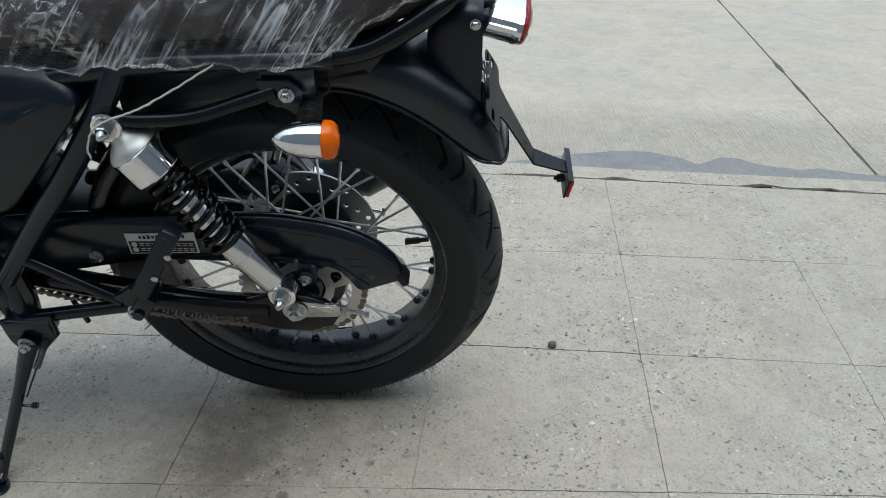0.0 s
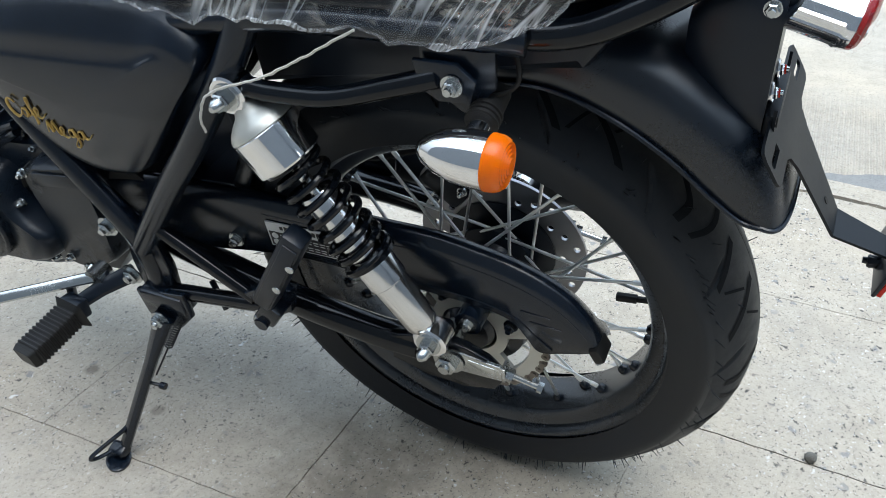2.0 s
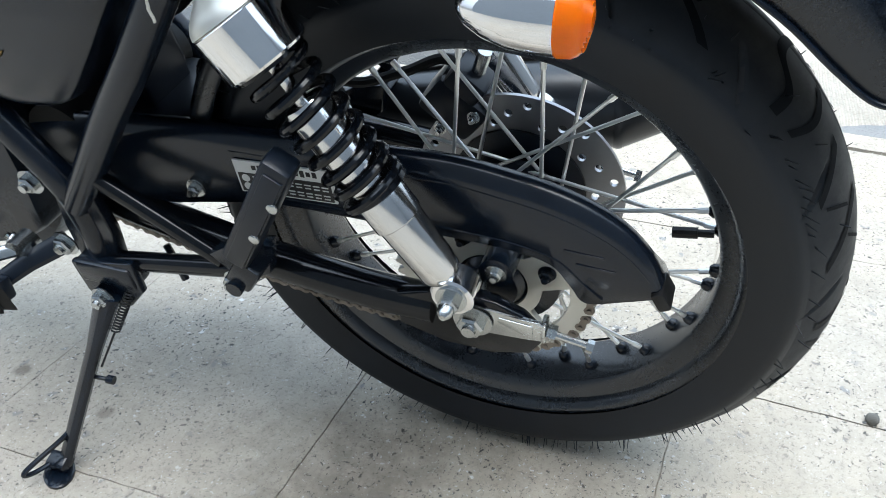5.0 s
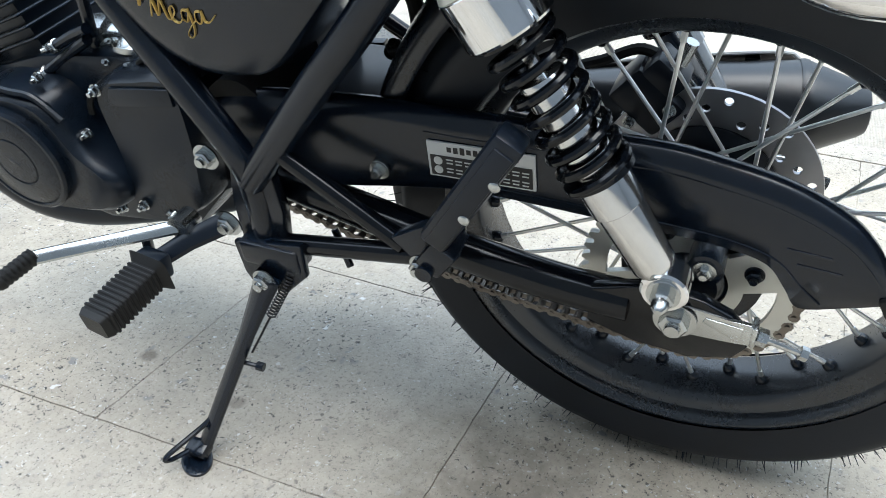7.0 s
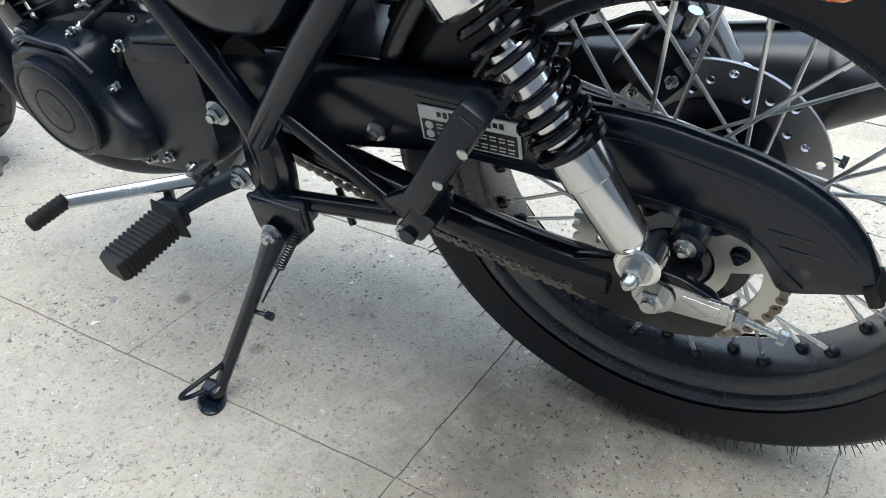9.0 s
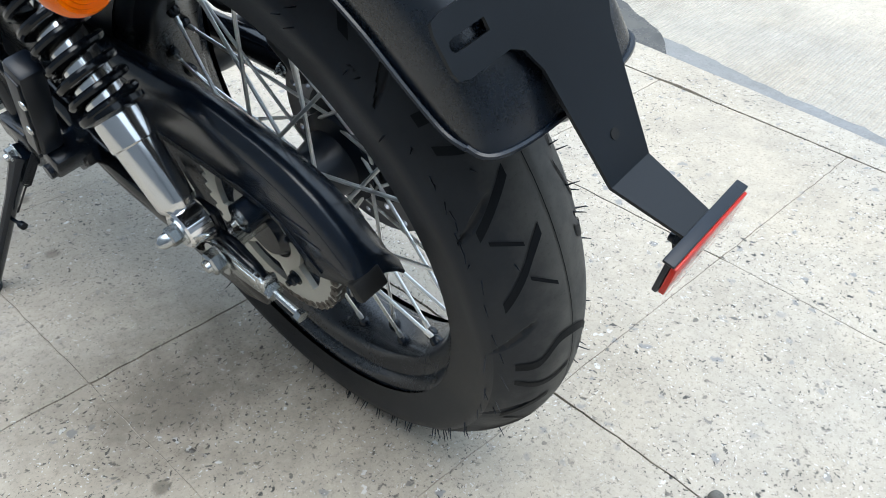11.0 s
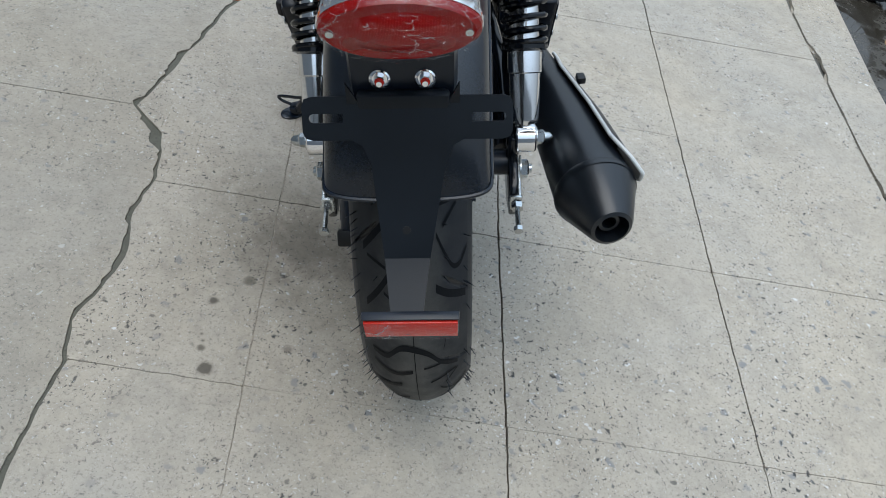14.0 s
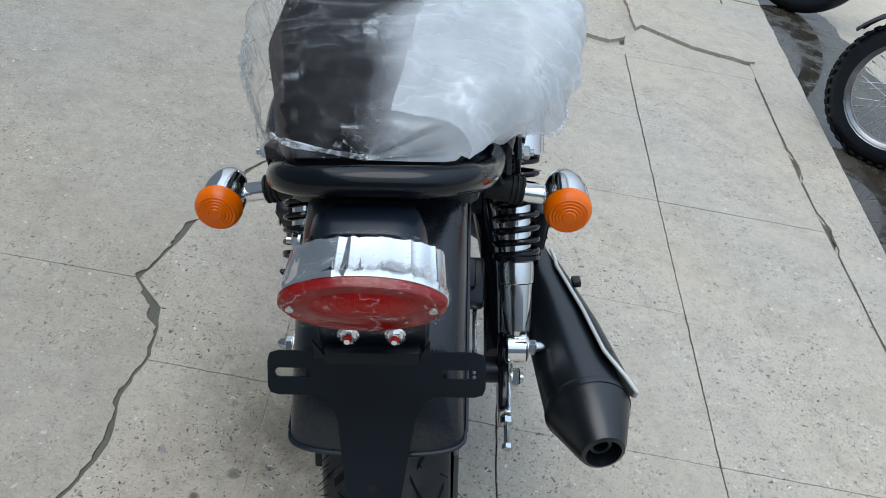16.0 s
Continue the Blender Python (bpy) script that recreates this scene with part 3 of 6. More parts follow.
def slab(c, k, crack_side=False):
    """One paving slab between two long joints and two cross joints."""
    gap, top = 0.0006, random.uniform(-0.0007, 0.0007)
    n = 24
    pts = []
    lo, hi = (lambda x: row(k, x) + gap), (lambda x: row(k + 1, x) - gap)
    if k in (4, 5) and c > 0 and not crack_side:
        # A broken step runs across here; the slabs beyond it stand a little proud.
        def step_(x):
            return float(np.interp(x, (0.42, 0.60, 0.86, 0.93, 1.04, 1.13, 1.23, 1.44), (2.03, 1.998, 1.942, 1.99, 2.19, 2.13, 2.066, 2.028)))
        if k == 4:
            hi = lambda x: step_(x) - (0.040 if x < 0.94 else 0.012) + 0.012 * noise.noise((x * 26, 1, 1)) + 0.006 * noise.noise((x * 80, 7, 1))
        else:
            lo = lambda x: step_(x) + 0.010 * noise.noise((x * 22, 4, 1)) + 0.006 * noise.noise((x * 75, 2, 1))
            top += 0.012

    def lx(y):
        return crack(y) + 0.001 if crack_side else column(c, y) + (0.0008 if c == 0 else 0.0018) + (0.055 + 0.02 * noise.noise((y * 14, 6, 2)) if k > 4 and c == 2 else 0)

    def rx(y):
        return column(0 if crack_side else c + 1, y) - (0.0008 if crack_side else 0.0018)

    y0, y1 = row(k, 0.4 * max(c, 0)), row(k + 1, 0.4 * max(c, 0))
    left = [(lx(y0 + (y1 - y0) * i / n), 0) for i in range(n + 1)]
    for i in range(n + 1):
        x = left[i][0]
        y = min(max(y0 + (y1 - y0) * i / n, lo(x)), hi(x)) if 0 < i < n else (lo(x) if i == 0 else hi(x))
        pts.append((x, y))
    right = []
    for i in range(n, -1, -1):
        x = rx(y0 + (y1 - y0) * i / n)
        y = hi(x) if i == n else (lo(x) if i == 0 else lo(x) + (hi(x) - lo(x)) * i / n)
        right.append((x, y))
    across = [pts[-1][0] + (right[0][0] - pts[-1][0]) * i / 40 for i in range(1, 40)]
    back = [right[-1][0] + (pts[0][0] - right[-1][0]) * i / 40 for i in range(1, 40)]
    top_pts = pts + [(x, hi(x)) for x in across] + right + [(x, lo(x)) for x in back]
    wob = [(x + 0.0022 * noise.noise((x * 40, y * 40, k)) + 0.0010 * noise.noise((x * 110, y * 110, k)), y + 0.0018 * noise.noise((x * 40, y * 40, c + 9))) for x, y in top_pts]
    b = B()
    plate(b, wob[::-1], -0.06, top, axis="z")
    bmesh.ops.bevel(b, geom=[e for e in b.edges if all(v.co.z > -0.02 for v in e.verts)], offset=0.0008, segments=1, affect="EDGES")
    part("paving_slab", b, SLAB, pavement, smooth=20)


for k in range(-7, 9):
    slab(-1, k, True)
    for c in range(3):
        slab(c, k)

kerb = tagged(new("kerb", None), "long worn concrete kerb stones along the gutter", "kerb", kind="structure")
for i in range(-1, 2):
    y0, y1 = 4.75 * i - 1.90, 4.75 * (i + 1) - 1.902
    n = 190
    ys = [y0 + (y1 - y0) * j / n for j in range(n + 1)]
    inner = [(kerb_in(y) + 0.0018 + 0.006 * abs(noise.noise((y * 9, 1, 1))) + 0.035 * max(0, noise.noise((y * 5.3, 5, 1)) - 0.12) + sum(w_ * max(0, 1 - ((y - y_) / h_) ** 2) for y_, h_, w_ in ((-0.885, 0.035, 0.034), (-1.01, 0.045, 0.012), (-1.27, 0.045, 0.032), (-1.43, 0.07, 0.022), (-0.78, 0.05, 0.006))), y) for y in ys]
    outer = [(kerb_out(y) + 0.004 * noise.noise((y * 7, 2, 1)), y) for y in ys[::-1]]
    b = B()
    plate(b, (inner + outer)[::-1], -0.14, 0.002, axis="z")
    bmesh.ops.bevel(b, geom=[e for e in b.edges if all(v.co.z > -0.02 for v in e.verts)], offset=0.008, segments=2, affect="EDGES")
    part("kerb_stone", b, SLAB, kerb, smooth=30)

# Unseen walls added only to block sky light from the left and behind.
bm = B()
box(bm, (-3.2, 0, 2.4), (0.2, 16, 5.0))
tagged(part("light_block_west", bm, LIGHT_BLOCK, None), "unseen grey wall added to dim the light from the left", "wall", kind="structure")
bm = B()
box(bm, (2.0, -7.4, 1.9), (12, 0.2, 4.0))
tagged(part("light_block_south", bm, LIGHT_BLOCK, None), "unseen grey wall added to dim the light from behind", "wall", kind="structure")


# Broken patch of pavement and a clod of earth in the joint
bm = B()
edge = [(0.20 + (0.075 + 0.03 * noise.noise((math.cos(a) * 2.5, math.sin(a) * 2.5, 3)) + 0.012 * noise.noise((math.cos(a) * 9, math.sin(a) * 9, 1))) * math.cos(a),
         1.08 + (0.085 + 0.035 * noise.noise((math.cos(a) * 2.5, math.sin(a) * 2.5, 5)) + 0.012 * noise.noise((math.cos(a) * 9, math.sin(a) * 9, 7))) * math.sin(a)) for a in (2 * math.pi * k / 60 for k in range(60))]
plate(bm, edge, -0.002, 0.0045, 0.001, axis="z")
tagged(part("broken_patch", bm, DIRT, None), "dark broken patch in the paving slab", "patch", kind="structure")
bm = B()
bmesh.ops.create_icosphere(bm, subdivisions=3, radius=0.0085, matrix=pose(0.37, -0.635, 0.006))
for v in bm.verts:
    d = v.co - V(0.37, -0.635, 0.006)
    v.co = V(0.37, -0.635, 0.006) + V(d.x * 1.2, d.y * 0.9, d.z * 0.8) * (1 + 0.5 * noise.noise(v.co * 90))
tagged(part("earth_clod", bm, DIRT, None, smooth=0), "small dark clod of earth on the pavement joint", "clod")


# Leaves and litter lying at the gutter's edge
LEAF = paint("dead_leaf", (0.30, 0.19, 0.09), 0.7, spread=0.4, bump=0.3)
LITTER = paint("wet_litter", (0.34, 0.33, 0.31), 0.6, spread=0.4, bump=0.5)


def leaf(x, y, length, turn, mat, label, category):
    b = B()
    rings = []
    for i in range(9):
        t = i / 8
        w = 0.30 * length * math.sin(math.pi * min(1, t * 0.95 + 0.03)) ** 0.8 + 0.0005
        rings.append([V((t - 0.5) * length, s * w, 0.004 + 0.18 * w * abs(s) + 0.006 * math.sin(t * 5 + length * 90)) for s in (-1, -0.5, 0, 0.5, 1)] + [V((t - 0.5) * length, s * w, 0.0032 + 0.18 * w * abs(s) + 0.006 * math.sin(t * 5 + length * 90)) for s in (1, 0.5, 0, -0.5, -1)])
    loft(b, rings)
    ob = part(category.replace(" ", "_"), b, mat, None, smooth=60)
    ob.matrix_world = pose(x, y, -0.0385, 0, 0, turn)
    tagged(ob, label, category, group="litter in the gutter")


DRY, SOAKED = ("dry brown leaf lying in the wet gutter", "fallen leaf"), ("pale soaked scrap lying in the wet gutter", "paper scrap")
for x, y, length, turn, mat, (text, kind_) in ((1.663, 0.707, 0.075, -15, LEAF, DRY), (1.654, 0.916, 0.05, 70, LITTER, SOAKED), (1.607, 0.827, 0.055, -10, LITTER, SOAKED), (1.625, 0.86, 0.03, 40, LITTER, SOAKED),
                                              (1.564, 0.607, 0.05, -20, LITTER, SOAKED), (1.60, 0.60, 0.028, 60, LITTER, SOAKED), (1.568, 0.236, 0.035, 30, LEAF, DRY), (1.603, 0.288, 0.03, 90, LEAF, DRY), (1.70, 1.12, 0.04, 80, LEAF, DRY)):
    leaf(x, y, length, turn, mat, text, kind_)


# ---- the motorcycle: x to its right, y forwards, z up, from where the rear tyre stands ----
bike = new("motorcycle", None)
bike.matrix_world = pose(0.262, -0.241, 0, 0, -12.5, -0.5)
tagged(bike, "new black cafe-style motorcycle leaning on its side stand, seat in plastic", "motorcycle")
AX = V(-0.003, 0.0225, 0.311)
R_TYRE = 0.310


def tyre_radius(u, radius, rim):
    return rim + 0.038 + (radius - rim - 0.038) * max(0.0, 1 - abs(u) ** 2.05) ** 0.92


def slant(u):
    """How far the tread grooves lag behind the crown, in degrees."""
    return 12 * abs(u) ** 1.1


def tyre_mesh(b, centre, radius, half, rim, seg=720):
    """A round-section tyre; its columns follow the slanting tread grooves, which are sunk into the crown."""
    prof = [(-0.895, rim - 0.001), (-0.918, rim + 0.005), (-0.942, rim + 0.011), (-0.963, rim + 0.0175), (-0.982, rim + 0.0245), (-0.995, rim + 0.031)]
    us = [-1 + 2 * i / 48 for i in range(49)]
    full = prof + [(u, tyre_radius(u, radius, rim)) for u in us] + [(-a, r) for a, r in prof[::-1]]
    crown0, per = len(prof), seg // 16
    rings, deep = [], {}
    for k in range(seg):
        near = abs((k % per) - per / 2) * 22.5 / per
        ring = []
        for j, (a, r) in enumerate(full):
            u = min(1.0, abs(a))
            tt = 2 * math.pi * k / seg + radians(slant(u) + (11.25 if a > 0 else 0) * min(1, u * 12))
            cut = 0.0
            if crown0 <= j < crown0 + 49 and 0.50 < u < 0.90:
                wide = 0.62 * min(1, (0.92 - u) / 0.15, (u - 0.46) / 0.15)
                cut = min(1, max(0, (wide + 0.22 - near) / 0.22))
            deep[k, j] = cut
            ring.append(centre + V(a * half, math.cos(tt) * (r - 0.0045 * cut), math.sin(tt) * (r - 0.0045 * cut)))
        rings.append(ring)
    vs = [[b.verts.new(p) for p in ring] for ring in rings]
    for i in range(seg):
        n_ = (i + 1) % seg
        for j in range(len(full) - 1):
            f = b.faces.new((vs[i][j], vs[i][j + 1], vs[n_][j + 1], vs[n_][j]))
            u = abs(full[j][0] + full[j + 1][0]) / 2
            if crown0 <= j < crown0 + 48:
                f.material_index = 2 if deep[i, j] + deep[n_, j + 1] > 1.0 else (1 if u < 0.90 else 0)


def sipes(b, centre, radius, half, rim):
    """Thin cuts and wavy grooves of the tread, as strips laid on the rubber with the grooves' shade as their dark
    colour.
    """
    def strip(pts, width):
        rows_ = []
        for u, deg in pts:
            r = tyre_radius(u, radius, rim) + 0.0008
            rows_.append([centre + V(u * half, math.cos(radians(deg + s * width)) * r, math.sin(radians(deg + s * width)) * r) for s in (-1, 1)])
        for (p, q), (p2, q2) in zip(rows_, rows_[1:]):
            b.faces.new([b.verts.new(v) for v in (p, q, q2, p2)])

    # One stretch of the pattern, an eighth of the way round: across the tread, degrees round the wheel, half width in degrees.
    pattern = ((((-0.74, 34), (-0.5, 34), (-0.25, 30), (0, 30), (0.25, 32), (0.45, 36), (0.74, 40)), 0.95), (((-0.74, 38.5), (-0.55, 40), (-0.35, 40), (-0.05, 38)), 0.7),
               (((-0.76, 20), (-0.5, 15), (-0.35, 12), (-0.18, 9.5)), 1.0), (((-0.76, 7), (-0.5, 3), (-0.28, 0)), 0.9), (((-0.7, 8.5), (-0.4, 10.5)), 0.35), (((-0.45, 16), (-0.15, 19)), 0.35),
               (((0.42, 4), (0.55, 8), (0.68, 11.2), (0.80, 11), (0.90, 8)), 0.6), (((0.40, 15), (0.60, 17), (0.88, 19)), 1.0), (((0.55, 28), (0.5, 32)), 0.4), (((0.25, 44), (0.7, 42.5)), 0.35), (((0.15, 37), (0.45, 36.6)), 0.35), (((0.52, 2.5), (0.74, -2)), 0.5))
    for i in range(8):
        for pts, w in pattern:
            line_ = spline([(u, deg, 0) for u, deg in pts], 5)
            strip([(p.x, 45 * i + 15 + p.y) for p in line_], w)
    # The mould's seam along the crown.
    seam = [[centre + V(u * half, math.cos(a) * (radius + 0.0006), math.sin(a) * (radius + 0.0006)) for u in (-0.007, 0.007)] for a in (2 * math.pi * k / 120 for k in range(121))]
    for (p, q), (p2, q2) in zip(seam, seam[1:]):
        b.faces.new([b.verts.new(v) for v in (p, q, q2, p2)])


def tyre(parent, centre, radius, half, rim, seg, label="", tread=None):
    b = B()
    tyre_mesh(b, centre, radius, half, rim, seg)
    ob = part("tyre", b, RUBBER, parent, label, smooth=50)
    ob.data.materials.append(tread or TREAD)
    ob.data.materials.append(INK)
    b = B()
    sipes(b, centre, radius, half, rim)
    tagged(part("tread_cut_shade", b, GROOVE_SHADE, ob, smooth=0), kind="stuff")
    return ob


def rim_mesh(b, centre, half=0.048, rb=0.228):
    lip = [(-half, rb + 0.010), (-half - 0.003, rb + 0.005), (-half - 0.001, rb + 0.0005), (-half + 0.005, rb - 0.004), (-half + 0.010, rb - 0.0055), (-half + 0.013, rb - 0.010), (-half + 0.017, rb - 0.019), (-half + 0.022, rb - 0.0225)]
    inside = [(half - 0.006, rb), (half - 0.014, rb - 0.008), (0.0, rb - 0.012), (-half + 0.014, rb - 0.008), (-half + 0.006, rb)]
    o = lip + [(-x, r) for x, r in lip[::-1]] + inside
    lathe(b, o, centre, (1, 0, 0), 96, closed_profile=True)


def spokes(parent, centre, r_hub, r_rim, xl, xr, label=""):
    n = 36
    for i in range(n):
        left = i % 2 == 0
        x = xl if left else xr
        a_rim = 2 * math.pi * (i + 0.25) / n
        lead = radians(66) * (1 if (i // 2) % 2 else -1)
        a_hub = a_rim + lead
        p = centre + V(x + (0.003 if (i // 2) % 2 else -0.003), math.cos(a_hub) * r_hub, math.sin(a_hub) * r_hub)
        q = centre + V(0.008 * (-1 if left else 1), math.cos(a_rim) * r_rim, math.sin(a_rim) * r_rim)
        b = B()
        rod(b, p, q, 0.0020, 8)
        d = (q - p).normalized()
        rod(b, q - d * 0.016, q, 0.0029, 7)
        part("spoke", b, SPOKE, parent)


# Rear wheel
b = B()
rim_mesh(b, AX)
rear = part("rear_wheel", b, RIMBLACK, bike, "black steel spoked rear wheel")
tyre(rear, AX, R_TYRE, 0.062, 0.231, 1200, "black tyre with slanting grooves and rubber hairs")
b = B()
for i in range(300):
    t = 2 * math.pi * random.random()
    a = random.choice((-0.9, -0.86, 0.9, 0.86, -0.55, 0.55, -0.97, 0.97))
    r = tyre_radius(a, R_TYRE, 0.231)
    p = AX + V(a * 0.062, math.cos(t) * r, math.sin(t) * r)
    out = V(a * 0.9, math.cos(t) * (1.2 - abs(a) * 0.3), math.sin(t) * (1.2 - abs(a) * 0.3)).normalized()
    out = (out + V(random.uniform(-.3, .3), random.uniform(-.3, .3), random.uniform(-.3, .3))).normalized()
    if (p + out * 0.01).z - 0.2217 * (p.x) > 0.012:
        rod(b, p - out * 0.002, p + out * random.uniform(0.007, 0.014), 0.0008, 4, 0.0003)
tagged(part("vent_hair", b, RUBBER, rear, smooth=0), kind="stuff")
spokes(rear, AX, 0.045, 0.2045, -0.030, 0.036)
for i in range(36):
    a = 2 * math.pi * (i + 0.25) / 36
    d = V(0, math.cos(a), math.sin(a))
    q = AX + V(-0.008 if i % 2 == 0 else 0.008, 0, 0) + d * 0.2055
    b = B()
    lathe(b, [(-0.008, 0.0035), (-0.005, 0.0062), (0.0, 0.0070)], q, d, 12, caps=True)
    part("nipple_seat", b, SATIN, rear)
b = B()
lathe(b, [(-0.038, 0.02), (-0.038, 0.052), (-0.030, 0.053), (-0.024, 0.036), (0, 0.030), (0.026, 0.036), (0.032, 0.050), (0.040, 0.050), (0.046, 0.03), (0.05, 0.018)], AX, (1, 0, 0), 48, caps=True)
hub = part("hub", b, MATTE, rear)
b = B()
SC = V(AX.x, 0.0125, 0.302)
teeth, rr = 42, 0.0925
ring = []
for i in range(teeth * 4):
    a = 2 * math.pi * i / (teeth * 4)
    ring.append((math.cos(a) * (rr + (0.004 if i % 4 in (1, 2) else -0.003)), math.sin(a) * (rr + (0.004 if i % 4 in (1, 2) else -0.003))))
flat = []
flat.append([b.verts.new(SC + V(-0.072, p, q)) for p, q in ring])
flat.append([b.verts.new(SC + V(-0.072, math.cos(2 * math.pi * i / 48) * 0.034, math.sin(2 * math.pi * i / 48) * 0.034)) for i in range(48)])
for i in range(4):
    # A window between two arms, with rounded ends.
    mid_, loop = math.pi / 2 * i + 0.35, []
    for k in range(13):
        loop.append((0.0735, mid_ + radians(-27 + 54 * k / 12)))
    for k in range(13):
        loop.append((0.047, mid_ + radians(20 - 40 * k / 12)))
    flat.append([b.verts.new(SC + V(-0.072, math.cos(a) * r_, math.sin(a) * r_)) for r_, a in loop])
edges = [b.edges.new((l[k], l[(k + 1) % len(l)])) for l in flat for k in range(len(l))]
bmesh.ops.triangle_fill(b, edges=edges, use_beauty=True, use_dissolve=False, normal=(-1, 0, 0))
grown = bmesh.ops.extrude_face_region(b, geom=b.faces[:])
for v in [g for g in grown["geom"] if isinstance(g, bmesh.types.BMVert)]:
    v.co.x += 0.006
sprocket = part("sprocket", b, PLATE, rear, "bright plated rear sprocket")
b = B()
lathe(b, [(-0.078, 0.014), (-0.078, 0.026), (-0.070, 0.033), (-0.064, 0.036), (-0.060, 0.062), (-0.046, 0.066), (-0.038, 0.060)], SC, (1, 0, 0), 40, caps=True)
for i in range(4):
    a = math.pi / 2 * (i + 0.5) + 0.35
    hexbolt(b, SC + V(-0.0718, math.cos(a) * 0.058, math.sin(a) * 0.058), (-1, 0, 0), 0.0065, 0.006)
part("sprocket_carrier", b, SATIN, rear)
b = B()
loops = [[(math.cos(2 * math.pi * k / 72) * r_, math.sin(2 * math.pi * k / 72) * r_) for k in range(72)] for r_ in (0.109, 0.064)]
for i in range(30):
    a, r_ = 2 * math.pi * i / 30, (0.0785, 0.0885, 0.0985)[i % 3]
    loops.append([(math.cos(a) * r_ + math.cos(t) * 0.0044, math.sin(a) * r_ + math.sin(t) * 0.0044) for t in (2 * math.pi * k / 12 for k in range(12))])
flat = [[b.verts.new(AX + V(0.060, p, q)) for p, q in l] for l in loops]
edges = [b.edges.new((l[k], l[(k + 1) % len(l)])) for l in flat for k in range(len(l))]
bmesh.ops.triangle_fill(b, edges=edges, use_beauty=True, use_dissolve=False, normal=(-1, 0, 0))
grown = bmesh.ops.extrude_face_region(b, geom=b.faces[:])
for v in [g for g in grown["geom"] if isinstance(g, bmesh.types.BMVert)]:
    v.co.x += 0.004
disc = part("brake_disc", b, STEEL, rear, "drilled steel brake disc", smooth=30)
b = B()
lathe(b, [(0.052, 0.02), (0.052, 0.05), (0.057, 0.07), (0.062, 0.07)], AX, (1, 0, 0), 40, caps=True)
for i in range(5):
    a = 2 * math.pi * i / 5
    hexbolt(b, AX + V(0.062, math.cos(a) * 0.05, math.sin(a) * 0.05), (1, 0, 0), 0.005, 0.005)
part("disc_carrier", b, MATTE, rear)

b = B()
va = radians(172)
vd = V(0, math.cos(va), math.sin(va))
rod(b, AX + vd * 0.198, AX + vd * 0.168, 0.0036, 10)
rod(b, AX + vd * 0.184, AX + vd * 0.162, 0.0052, 10)
part("valve_stem", b, SOFT, rear)

# Swing arm with axle plates
for s in (-1, 1):
    b = B()
    sweep(b, spline([(s * 0.085, 0.43, 0.337), (s * 0.098, 0.33, 0.328), (s * 0.11, 0.22, 0.3155), (s * 0.112, 0.12, 0.303), (s * 0.112, 0.055, 0.300)], 6), 0.0185, 16)
    plate(b, [(0.090, 0.276), (0.088, 0.318), (0.045, 0.330), (0.018, 0.334), (-0.006, 0.328), (-0.030, 0.318), (-0.044, 0.302), (-0.046, 0.286), (-0.036, 0.270), (0.0, 0.259), (0.045, 0.264)], s * 0.118 - 0.006, s * 0.118 + 0.006, 0.003)
    box(b, (s * 0.117, 0.026, 0.340), (0.014, 0.034, 0.036), (0, 0, 0), 0.005)
    part("swing_arm", b, GLOSS, bike)
    b = B()
    rod(b, (s * 0.06, AX.y - 0.004, AX.z), (s * 0.134, AX.y - 0.006, AX.z - 0.004), 0.0085, 16)
    hexbolt(b, (s * 0.128, 0.014, 0.306), (s, 0, 0), 0.0125, 0.010, 1.45)
    part("axle_nut", b, ZINC, bike)
    b = B()
    plate(b, [(0.033, 0.303), (0.030, 0.317), (0.020, 0.323), (-0.006, 0.320), (-0.030, 0.3165), (-0.046, 0.316), (-0.051, 0.311), (-0.049, 0.293), (-0.030, 0.292), (0.000, 0.291), (0.020, 0.290)], s * 0.124 - 0.0022, s * 0.124 + 0.0022, 0.001)
    plate(b, [(-0.008, 0.309), (-0.010, 0.3145), (-0.040, 0.311), (-0.040, 0.299), (-0.030, 0.298)], s * 0.1262 - 0.001, s * 0.1262 + 0.001, 0.0006)
    box(b, (s * 0.119, -0.049, 0.303), (0.016, 0.005, 0.022), (0, 0, 0), 0.0015)
    rod(b, (s * 0.121, -0.030, 0.307), (s * 0.121, -0.090, 0.2935), 0.0034, 10)
    lathe(b, [(0, 0.0078), (0.008, 0.0078)], (s * 0.121, -0.0515, 0.3022), (0, -1, -0.22), 6, caps=True)
    lathe(b, [(0, 0.0062), (0.006, 0.0062)], (s * 0.121, -0.086, 0.2944), (0, -1, -0.22), 6, caps=True)
    part("chain_adjuster", b, ZINC, bike, "plated chain adjuster with bolt")
b = B()
rod(b, (-0.115, AX.y, AX.z), (-0.078, AX.y, AX.z), 0.0125, 20)
part("axle_spacer", b, ZINC, bike)
b = B()
rod(b, (0.066, AX.y, AX.z), (0.112, AX.y, AX.z), 0.017, 20)
part("axle_spacer", b, MATTE, bike)
b = B()
sweep(b, [(-0.09, 0.325, 0.372), (0.09, 0.325, 0.372)], 0.02, 16)
box(b, (0, 0.365, 0.392), (0.17, 0.105, 0.034), (0, 0, 0), 0.010)
part("swing_arm_bridge", b, MATTE, bike)
b = B()
sweep(b, [(-0.085, 0.455, 0.408), (0.10, 0.455, 0.408)], 0.036, 24)
part("pivot_crossmember", b, SOFT, bike)

